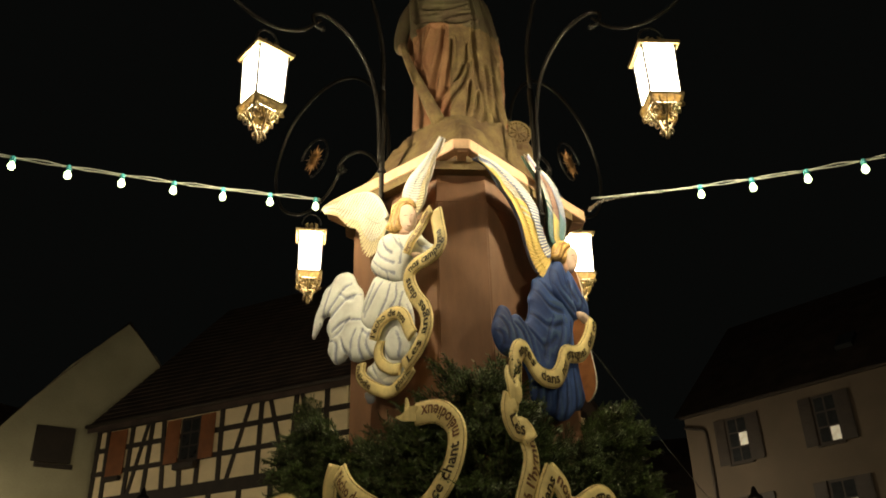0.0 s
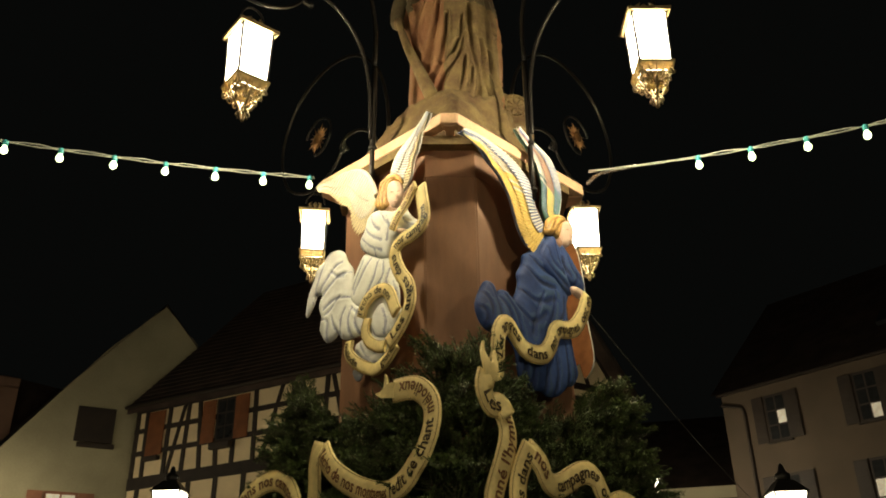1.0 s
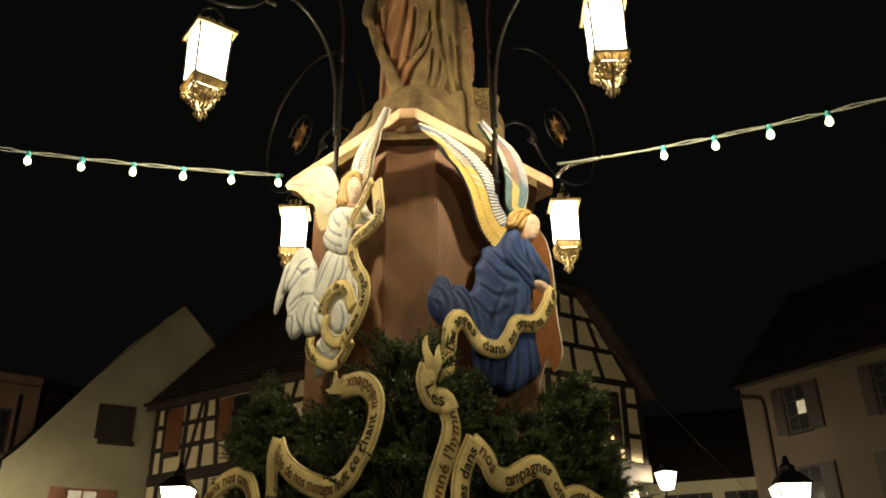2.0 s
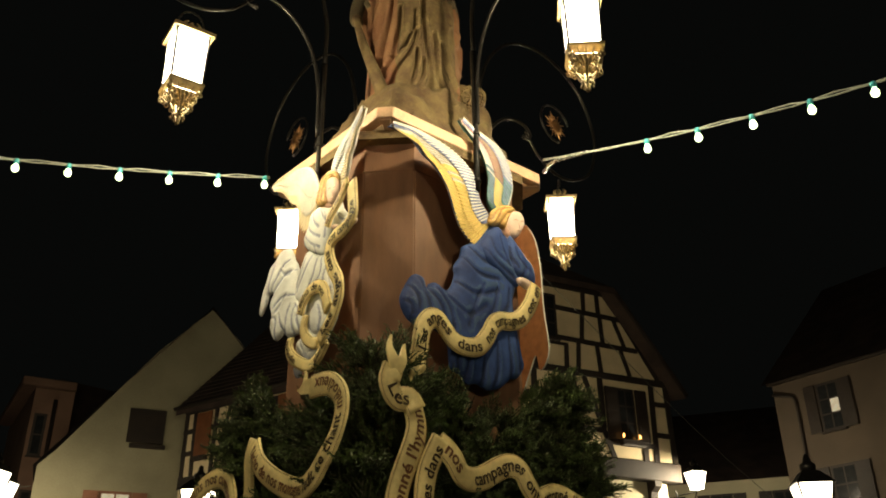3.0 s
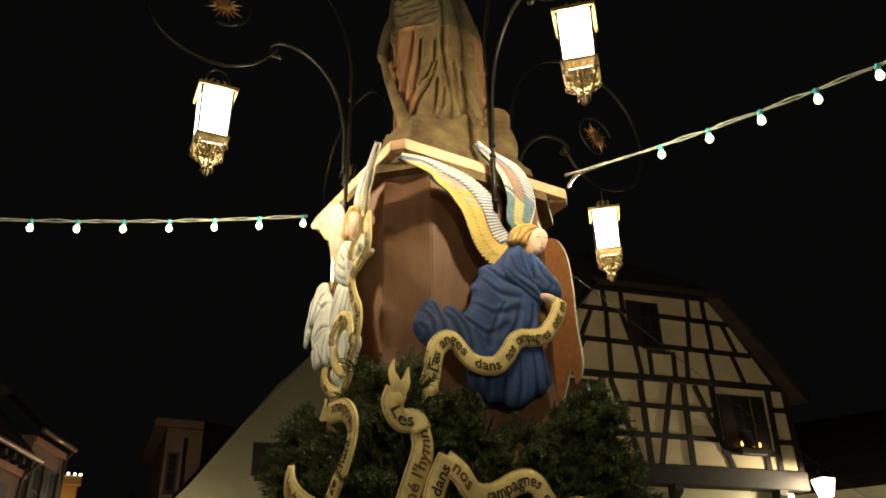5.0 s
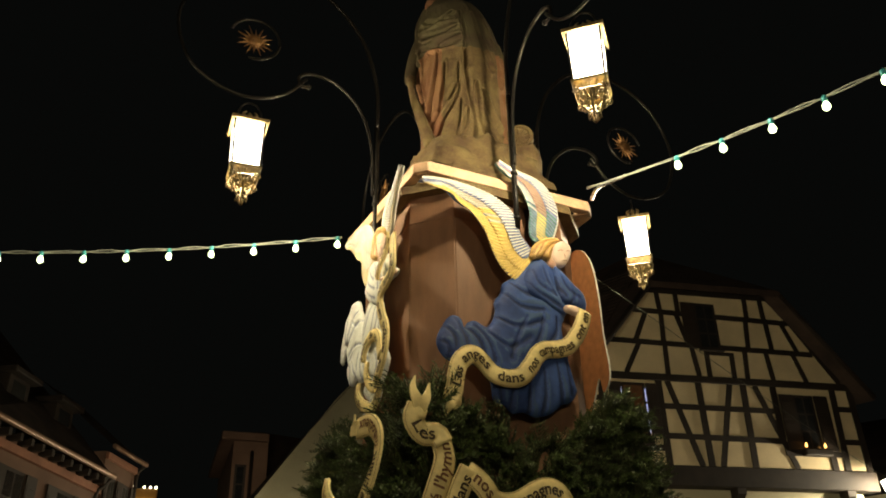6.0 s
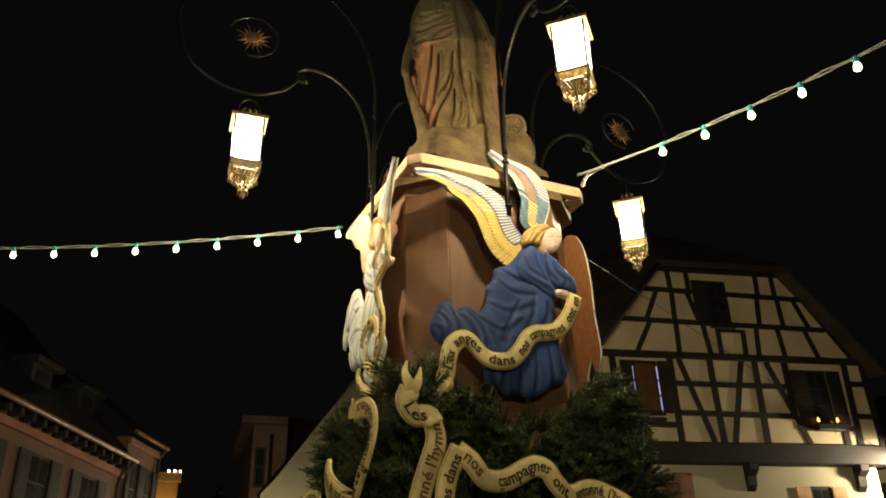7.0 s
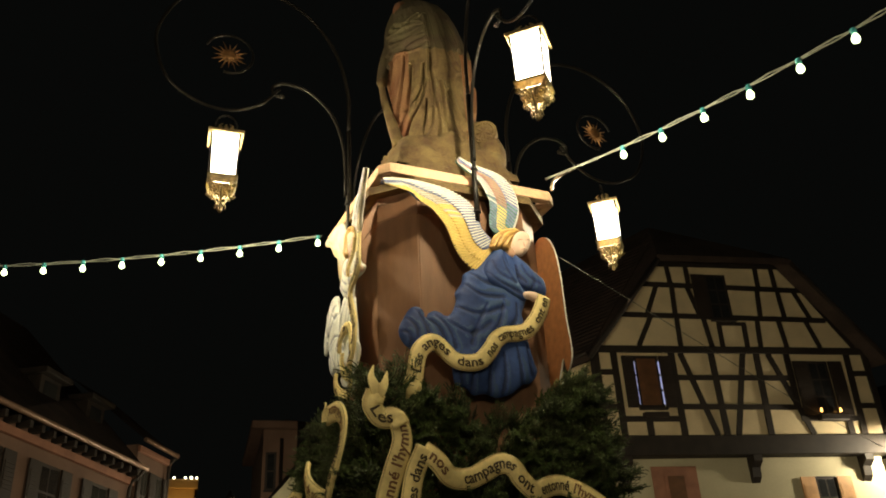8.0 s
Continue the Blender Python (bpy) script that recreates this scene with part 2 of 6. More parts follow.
def relief(bm, outline, mat=0, base=0.0, bulge=0.04, width=0.1, fold=None, step=0.022, back=0.018, edge_mat=None, back_mat=None):
    """A carved board: a smooth closed outline, swelling inwards from its rim, with a flat back."""
    from mathutils.geometry import delaunay_2d_cdt
    rim = [Vector((p[0], p[1])) for p in outline]
    us, vs = [p[0] for p in rim], [p[1] for p in rim]
    A = np.array([[p[0], p[1]] for p in rim])
    B = np.roll(A, -1, axis=0)

    def rim_distance(q):
        ab, aq = B - A, np.array(q) - A
        t = np.clip((aq * ab).sum(1) / np.maximum((ab * ab).sum(1), 1e-12), 0, 1)
        return float(np.sqrt(((aq - ab * t[:, None]) ** 2).sum(1).min()))

    def inside(q):
        c = False
        for p1, p2 in zip(rim, rim[1:] + rim[:1]):
            if (p1[1] > q[1]) != (p2[1] > q[1]) and q[0] < (p2[0] - p1[0]) * (q[1] - p1[1]) / (p2[1] - p1[1]) + p1[0]:
                c = not c
        return c
    pts = list(rim)
    u = min(us)
    row = 0
    while u < max(us):
        v = min(vs) + (step / 2 if row % 2 else 0)
        while v < max(vs):
            if inside((u, v)) and rim_distance((u, v)) > step * 0.45:
                pts.append(Vector((u, v)))
            v += step
        u += step * 0.87
        row += 1
    k = len(rim)
    co, _, faces, *_ = delaunay_2d_cdt(pts, [(i, (i + 1) % k) for i in range(k)], [list(range(k))], 1, 1e-5)
    front = []
    for c in co:
        d = rim_distance(c)
        s = min(1.0, d / width)
        w = base + bulge * math.sqrt(max(0.0, 1 - (1 - s) ** 2))
        if fold:
            w += fold(c[0], c[1]) * min(1.0, d / 0.03)
        front.append(bm.verts.new((c[0], c[1], w)))
    for f in faces:
        face = bm.faces.new([front[i] for i in f])
        face.material_index, face.smooth = mat, True
    rear = [bm.verts.new((p[0], p[1], base - back)) for p in rim]
    lip = [bm.verts.new((p[0], p[1], base)) for p in rim]
    for i in range(k):
        f = bm.faces.new((lip[i], lip[(i + 1) % k], rear[(i + 1) % k], rear[i]))
        f.material_index = mat if edge_mat is None else edge_mat
    bm.faces.new(rear).material_index = mat if back_mat is None else back_mat
    return bm


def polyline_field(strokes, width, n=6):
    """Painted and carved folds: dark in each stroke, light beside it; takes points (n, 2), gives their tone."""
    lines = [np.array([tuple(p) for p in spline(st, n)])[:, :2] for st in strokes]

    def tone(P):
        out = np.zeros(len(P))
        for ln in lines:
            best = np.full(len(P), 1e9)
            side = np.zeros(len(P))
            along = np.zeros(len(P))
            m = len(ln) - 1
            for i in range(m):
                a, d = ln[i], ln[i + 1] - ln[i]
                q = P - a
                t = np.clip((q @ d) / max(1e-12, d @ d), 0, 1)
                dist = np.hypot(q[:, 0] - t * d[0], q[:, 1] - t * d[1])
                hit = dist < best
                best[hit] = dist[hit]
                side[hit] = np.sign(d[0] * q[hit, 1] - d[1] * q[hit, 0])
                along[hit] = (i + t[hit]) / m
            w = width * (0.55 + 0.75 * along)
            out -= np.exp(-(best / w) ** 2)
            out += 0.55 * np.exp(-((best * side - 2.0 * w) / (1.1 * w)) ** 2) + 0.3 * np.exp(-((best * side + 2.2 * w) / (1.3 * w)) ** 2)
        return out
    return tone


def carve(bm, outline, paint, base=0.0, bulge=0.03, width=0.08, tone=None, depth=0.012, step=0.012, back=0.018, back_mat=None):
    """A board cut to a smooth outline and carved in low relief; paint: materials that put fold shading into the colour:
    dark, half dark, plain and light.
    """
    from mathutils.geometry import delaunay_2d_cdt
    rim = np.array([(p[0], p[1]) for p in spline(outline, 5, closed=True)])
    lo, hi = rim.min(0), rim.max(0)
    us = np.arange(lo[0], hi[0], step * 0.87)
    grid = np.array([(u, v + (step / 2 if i % 2 else 0)) for i, u in enumerate(us) for v in np.arange(lo[1], hi[1], step)])

    def rim_distance(P):
        best = np.full(len(P), 1e9)
        for a, b2 in zip(rim, np.roll(rim, -1, axis=0)):
            d = b2 - a
            q = P - a
            t = np.clip((q @ d) / max(1e-12, d @ d), 0, 1)
            best = np.minimum(best, np.hypot(q[:, 0] - t * d[0], q[:, 1] - t * d[1]))
        return best
    within = np.zeros(len(grid), bool)
    for a, b2 in zip(rim, np.roll(rim, -1, axis=0)):
        if a[1] != b2[1]:
            cross = (a[1] > grid[:, 1]) != (b2[1] > grid[:, 1])
            within ^= cross & (grid[:, 0] < (b2[0] - a[0]) * (grid[:, 1] - a[1]) / (b2[1] - a[1]) + a[0])
    grid = grid[within]
    grid = grid[rim_distance(grid) > step * 0.45]
    k = len(rim)
    pts = [Vector(p) for p in rim] + [Vector(p) for p in grid]
    co, _, faces, *_ = delaunay_2d_cdt(pts, [(i, (i + 1) % k) for i in range(k)], [list(range(k))], 1, 1e-5)
    P = np.array([(c[0], c[1]) for c in co])
    d = rim_distance(P)
    f = tone(P) if tone else np.zeros(len(P))
    w = base + bulge * np.sqrt(np.maximum(0, 1 - (1 - np.minimum(1, d / width)) ** 2)) + depth * f * np.minimum(1, d / 0.03)
    front = [bm.verts.new((p[0], p[1], z)) for p, z in zip(P, w)]
    for face in faces:
        g = bm.faces.new([front[i] for i in face])
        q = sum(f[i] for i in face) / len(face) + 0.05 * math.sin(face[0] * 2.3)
        # Crease tone picks the paint: painted shade, plain or painted highlight.
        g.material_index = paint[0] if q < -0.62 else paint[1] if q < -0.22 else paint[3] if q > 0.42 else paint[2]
        g.smooth = True
    rear = [bm.verts.new((p[0], p[1], base - back)) for p in rim]
    lip = [bm.verts.new((p[0], p[1], base)) for p in rim]
    for i in range(k):
        bm.faces.new((lip[i], lip[(i + 1) % k], rear[(i + 1) % k], rear[i])).material_index = paint[2]
    bm.faces.new(rear).material_index = paint[2] if back_mat is None else back_mat
    return bm


# ---- ground ----
g = bmesh.new()
bmesh.ops.create_grid(g, x_segments=4, y_segments=4, size=450)
tagged(part("ground", g, M_GROUND), "dark granite paving of the night square", "ground", kind="structure")

# ---- the monument: pillar, collar, statue ----
CORNERS = [(-0.005, -1.03), (1.04, 0.08), (0.02, 1.02), (-1.04, -0.10)]


def chamfered(scale, cut):
    """The plan of the collar, scaled, with its corners cut by that length."""
    out = []
    for i in range(4):
        c = Vector(CORNERS[i]) * scale
        p, q = Vector(CORNERS[i - 1]) * scale, Vector(CORNERS[(i + 1) % 4]) * scale
        out += [tuple(c + (p - c).normalized() * cut), tuple(c + (q - c).normalized() * cut)]
    return out


pillar = thing("pillar", "brown painted boxed pillar with chamfered corners", "pillar")
shaft_plan = chamfered(0.905, 0.235)
b = bmesh.new()
prism(b, shaft_plan, 0.42, 4.60)
bmesh.ops.bevel(b, geom=[e for e in b.edges if abs(e.verts[0].co.z - e.verts[1].co.z) > 1], offset=0.008, segments=2, affect="EDGES")
part("shaft", b, M_COLUMN, pillar)
b = bmesh.new()
prism(b, chamfered(1.0, 0.26), 0.0, 0.45)
part("base_block", b, M_STONE, pillar, "weathered red sandstone base")
b = bmesh.new()
prism(b, chamfered(0.897, 0.232), 4.60, 4.80)
part("neck", b, M_COLUMN, pillar)
b = bmesh.new()
prism(b, chamfered(0.909, 0.236), 4.585, 4.605)
part("moulding", b, M_COLUMN, pillar)
b = bmesh.new()
prism(b, chamfered(1.005, 0.27), 4.795, 4.86)
part("cornice_edge", b, M_MOSS, pillar, "mossy stone edge of the cornice")
collar = thing("timber_collar", "pale pine boards framed round the pillar top", "timber frame")
outer = chamfered(1.0, 0.075)
inner = chamfered(0.90, 0.06)
for i in range(8):
    a0, a1, b0, b1 = outer[i], outer[(i + 1) % 8], inner[i], inner[(i + 1) % 8]
    long_side = i % 2 == 1
    sh = 0.002 if long_side else 0.0
    b = bmesh.new()
    prism(b, [a0, a1, b1, b0], 4.872 - sh, 4.955 + sh)
    bmesh.ops.bevel(b, geom=list(b.edges), offset=0.005, segments=1, affect="EDGES")
    part("board" if long_side else "corner_block", b, M_PLANK, collar)
for i in range(4):
    c = Vector(CORNERS[i])
    d = c.normalized()
    b = bmesh.new()
    side = Vector((-d[1], d[0]))
    pts = [c * 0.93 + side * 0.03, c * 0.93 - side * 0.03, c * 0.70 - side * 0.03, c * 0.70 + side * 0.03]
    prism(b, [tuple(p) for p in pts], 4.862, 4.871)
    part("bracket", b, M_PLANK, collar)
# the saint: mound, gown with falling folds, mantle, wheel, staff, all one carved block
s = bmesh.new()
prism(s, chamfered(0.80, 0.20), 4.86, 5.10, mat=1)
prism(s, chamfered(0.79, 0.20), 5.10, 5.30, mat=1, top=chamfered(0.66, 0.2))
GOWN_FOLDS = [[(-68.6, 6.451), (-69, 6.251), (-66.4, 6.016), (-62.4, 5.811), (-61.3, 5.648), (-64.5, 5.524)], [(-56.4, 6.074), (-55.2, 5.822), (-52.9, 5.642), (-42.3, 5.485), (-35.4, 5.346)], [(-108.4, 6.483), (-112.4, 6.226), (-119.6, 6.009), (-123.2, 5.789)], [(-129.5, 6.508), (-143.6, 6.297), (-147, 6.179), (-135.5, 5.937)], [(-165.8, 6.586), (-165.8, 6.333), (-151.5, 6.111)], [(-84, 6.073), (-95.9, 5.893), (-113.6, 5.762), (-119, 5.673)], [(-75.1, 6.116), (-84.1, 5.904), (-102, 5.716), (-109.9, 5.55)], [(-97.4, 6.348), (-100.5, 6.07), (-104.6, 5.866)], [(-77.8, 6.312), (-81, 6.094), (-91.4, 5.93)], [(-76.9, 5.903), (-78.5, 5.717), (-84.4, 5.557)], [(-68.3, 5.804), (-71.5, 5.638), (-78.8, 5.536)], [(-23.2, 6.49), (-11.4, 6.271), (6.9, 6.155), (6.9, 5.957)], [(7.1, 6.661), (6.9, 6.357), (6.7, 6.042)], [(-47.4, 5.987), (-40.9, 5.794), (-24.5, 5.62)]]
MANTLE_FOLDS = [[(-66.1, 6.621), (-89, 6.586), (-115.1, 6.566)], [(-70.6, 6.711), (-96.3, 6.654), (-126.4, 6.714)], [(-71.7, 6.788), (-99.4, 6.79), (-129.2, 6.83)], [(-72.7, 6.892), (-95.3, 6.804), (-118.5, 6.86)], [(-64.9, 6.563), (-93.3, 6.516), (-136.8, 6.609), (-154, 6.589)], [(-62.4, 6.888), (-65.8, 6.533), (-67.1, 6.265)], [(-24.7, 6.85), (-17.2, 6.494), (-14.9, 6.136)], [(-44.6, 6.904), (-44.2, 6.548), (-31.9, 6.255)], [(-154.3, 7.007), (-154, 6.743), (-153.7, 6.487)]]
# the sides that the light hardly reaches: plain hanging folds
FAR_FOLDS = [((a, 6.7), (a + 5 * math.sin(a), 6.1), (a - 3, 5.55)) for a in (28, 48, 70, 95, 118, 140, 163)]
AXIS = (0.03, -0.055)
PROFILE = [(5.40, 0.40), (5.55, 0.375), (5.80, 0.365), (6.15, 0.355), (6.40, 0.35), (6.60, 0.345), (6.75, 0.335), (6.90, 0.315), (7.02, 0.285), (7.12, 0.24), (7.20, 0.16)]
N, K = 300, 220
ring_z = [5.40 + 1.80 * i / K for i in range(K + 1)]
where = []
for z in ring_z:
    for j in range(N):
        a = -255 + 360 * j / N
        where.append((radians(a) * 0.34, z))
where = np.array(where)


def fold_metric(strokes):
    return [[(radians(a) * 0.34, z) for a, z in st] for st in strokes]


carved_tone = 1.0 * polyline_field(fold_metric(GOWN_FOLDS), 0.019)(where) + 0.85 * polyline_field(fold_metric(MANTLE_FOLDS), 0.015)(where) + polyline_field(fold_metric(FAR_FOLDS), 0.025)(where)
rings = []
for i, z in enumerate(ring_z):
    for (z0, r0), (z1, r1) in zip(PROFILE, PROFILE[1:]):
        if z <= z1:
            base = r0 + (r1 - r0) * (z - z0) / (z1 - z0)
            break
    sway = max(0.0, z - 6.5) * 0.15
    ring = []
    for j in range(N):
        a = radians(-255 + 360 * j / N)
        tone = max(-1.7, min(0.9, carved_tone[i * N + j]))
        q = noise.noise(Vector((2.4 * math.cos(a), 2.4 * math.sin(a), 1.6 * z)))
        q2 = noise.noise(Vector((9 * math.cos(a), 9 * math.sin(a), 6 * z)))
        # the mantle stands out from the gown above a slanting belt and all down one side
        belt = 6.54 + 0.05 * math.sin(2 * a)
        mantle = 1 / (1 + math.exp(-(z - belt) * 70))
        flank = 1 / (1 + math.exp(-(math.degrees(a) + 68) * 0.5)) if -120 < math.degrees(a) < 60 else 0.0
        r = base + 0.034 * tone + 0.020 * max(mantle, flank) + 0.018 * q + 0.006 * q2
        ring.append(s.verts.new((AXIS[0] - sway + r * math.cos(a), AXIS[1] - 0.4 * sway + 0.93 * r * math.sin(a), z)))
    rings.append(ring)
for i, (r0, r1) in enumerate(zip(rings, rings[1:])):
    for j in range(N):
        f = s.faces.new((r0[j], r0[(j + 1) % N], r1[(j + 1) % N], r1[j]))
        f.smooth = True
        ang = -255 + 360 * j / N
        # darker sandstone above the slanting belt
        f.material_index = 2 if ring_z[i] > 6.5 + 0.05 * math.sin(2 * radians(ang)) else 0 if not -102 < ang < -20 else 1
s.faces.new(rings[-1])
# veiled, bowed head, the arm that reaches down and the broad-ended staff
blob(s, (-0.15, -0.24, 7.10), (0.085, 0.10, 0.13), 0, 20)
blob(s, (-0.10, -0.12, 7.16), (0.145, 0.16, 0.19), 2, 20)
blob(s, (-0.07, -0.06, 7.04), (0.26, 0.20, 0.17), 2, 20)
tube(s, spline([(-0.24, -0.04, 7.06), (-0.36, -0.06, 6.86), (-0.42, -0.09, 6.64), (-0.435, -0.12, 6.47), (-0.40, -0.17, 6.40)], 6), 0.078, 14, 2, lambda t: 1.15 - 0.66 * t)
tube(s, spline([(-0.30, -0.04, 6.95), (-0.37, -0.04, 6.70), (-0.36, -0.06, 6.45), (-0.31, -0.08, 6.15)], 6), 0.080, 12, 0, lambda t: 1.1 - 0.7 * t)
blob(s, (-0.415, -0.16, 6.43), (0.045, 0.045, 0.06), 1, 12)
staff = spline([(-0.42, -0.18, 6.44), (-0.34, -0.26, 6.12), (-0.23, -0.35, 5.78), (-0.12, -0.43, 5.44)], 6)
tube(s, staff, 0.045, 10, 1, lambda t: 0.55 + 0.75 * t)
# rough mound under the feet
mound = []
for k in range(13):
    t = k / 12
    row = []
    for j in range(60):
        a = 2 * math.pi * j / 60
        square = 1 / max(abs(math.cos(a)) + abs(math.sin(a)), 0.01)
        r = (0.76 * square) * (1 - t) + 0.42 * t
        q = noise.noise(Vector((5 * math.cos(a), 5 * math.sin(a), 5 * t))) + 0.6 * noise.noise(Vector((14 * math.cos(a) * (2 - t), 14 * math.sin(a) * (2 - t), 9 * t)))
        row.append(s.verts.new((AXIS[0] * t + r * math.cos(a) * (1 + 0.06 * q), AXIS[1] * t + r * math.sin(a) * (1 + 0.06 * q), 5.10 + 0.38 * math.sin(t * math.pi / 2) + 0.045 * q)))
    mound.append(row)
for r0, r1 in zip(mound, mound[1:]):
    for j in range(60):
        f = s.faces.new((r0[j], r0[(j + 1) % 60], r1[(j + 1) % 60], r1[j]))
        f.smooth, f.material_index = True, 1
s.faces.new(mound[-1]).material_index = 1
HUB = Vector((0.50, -0.03, 5.64))
blob(s, (0.50, 0.04, 5.42), (0.15, 0.13, 0.24), 1, 18)
blob(s, (0.41, 0.03, 5.70), (0.09, 0.09, 0.13), 1, 16)
wheel_turn = Matrix.Translation(HUB) @ Matrix.Rotation(radians(12), 4, "Z") @ Matrix.Rotation(radians(90), 4, "X")
tube(s, [wheel_turn @ Vector((0, 0, w)) for w in (-0.03, -0.01, 0.03, 0.045)], 0.112, 24, 1)
for k in range(22):
    a = 2 * math.pi * k / 22
    blob(s, wheel_turn @ Vector((0.088 * math.cos(a), 0.088 * math.sin(a), 0.052)), (0.012, 0.012, 0.012), 1, 6)
for k in range(4):
    a = math.pi * k / 4 + 0.2
    e = Vector((0.07 * math.cos(a), 0.07 * math.sin(a), 0))
    tube(s, [wheel_turn @ (e + Vector((0, 0, 0.045))), wheel_turn @ (-e + Vector((0, 0, 0.045)))], 0.010, 6, 1)
saint = part("stone_saint_statue", s, [M_STONE, M_MOSS, M_DARKSTONE])
tagged(saint, "weathered red sandstone statue of a draped saint", "statue")

# ---- lantern arms ----
LAMP_ANGLES = [223.7, -44.3, 48.7, 136.0]
LAMP_TURNS = [-3, 46, 46, 52]


def sun_star(bm, r, centre):
    for k in range(16):
        a = 2 * math.pi * k / 16
        ln = r * (1.08 if k % 2 else 0.86)
        w = 0.15
        tip = Vector((math.cos(a) * ln, 0, math.sin(a) * ln))
        p = Vector((math.cos(a + w) * r * 0.42, 0, math.sin(a + w) * r * 0.42))
        q = Vector((math.cos(a - w) * r * 0.42, 0, math.sin(a - w) * r * 0.42))
        for sgn in (1, -1):
            top = Vector((math.cos(a) * r * 0.35, sgn * 0.018, math.sin(a) * r * 0.35))
            vs = [bm.verts.new(Vector(centre) + c) for c in (tip, p, top, q)]
            bm.faces.new((vs[0], vs[1], vs[2]))
            bm.faces.new((vs[0], vs[2], vs[3]))
    blob(bm, centre, (r * 0.42, 0.03, r * 0.42), 0, 14)


def lantern_arm(m):
    """A tall iron pole with a scroll; local x is the way out from the pillar."""
    arm = thing("lantern_arm", "black wrought-iron pole with scroll and gilded sun", "lantern bracket", at=m, group="lantern arms round the pillar")
    b = bmesh.new()
    tube(b, [(0.775, 0, z) for z in (4.52, 4.8, 5.2, 5.7)], 0.021, 10)
    part("pole", b, M_IRON, arm)
    b = bmesh.new()
    tube(b, [(x, 0, z) for x, z in spline([(0.775, 5.70), (0.79, 6.15), (0.94, 6.62), (1.28, 6.98), (1.75, 7.08), (2.20, 6.88), (2.42, 6.42), (2.32, 5.98), (2.07, 5.77), (1.80, 5.72), (1.55, 5.82), (1.38, 6.02)], 7)], 0.013, 8, taper=lambda t: 1.3 - 0.4 * t)
    part("scroll", b, M_IRON, arm)
    b = bmesh.new()
    tube(b, [(x, 0, z) for x, z in spline([(0.80, 5.05), (0.82, 5.50), (0.92, 5.83), (1.12, 6.04), (1.33, 6.09), (1.44, 6.03), (1.42, 5.95), (1.36, 5.95)], 7)], 0.014, 8)
    blob(b, (1.36, 0, 5.95), (0.022, 0.022, 0.022), 0, 8)
    part("arch_rod", b, M_IRON, arm)
    b = bmesh.new()
    tube(b, [(1.82 + 0.20 * math.cos(a), 0, 6.30 + 0.20 * math.sin(a)) for a in (0.3 + 4.6 * k / 28 for k in range(29))], 0.010, 7)
    part("inner_ring", b, M_IRON, arm)
    b = bmesh.new()
    sun_star(b, 0.15, (1.82, 0, 6.28))
    part("sun_ornament", b, M_STAR, arm, "tarnished gilded sun with pointed rays")
    for z in (4.60, 4.98):
        b = bmesh.new()
        lathe(b, [(0.024, -0.015), (0.031, -0.01), (0.031, 0.01), (0.024, 0.015)], 10, 0, (0.775, 0, z))
        part("collar_ring", b, M_IRON, arm)
    return arm


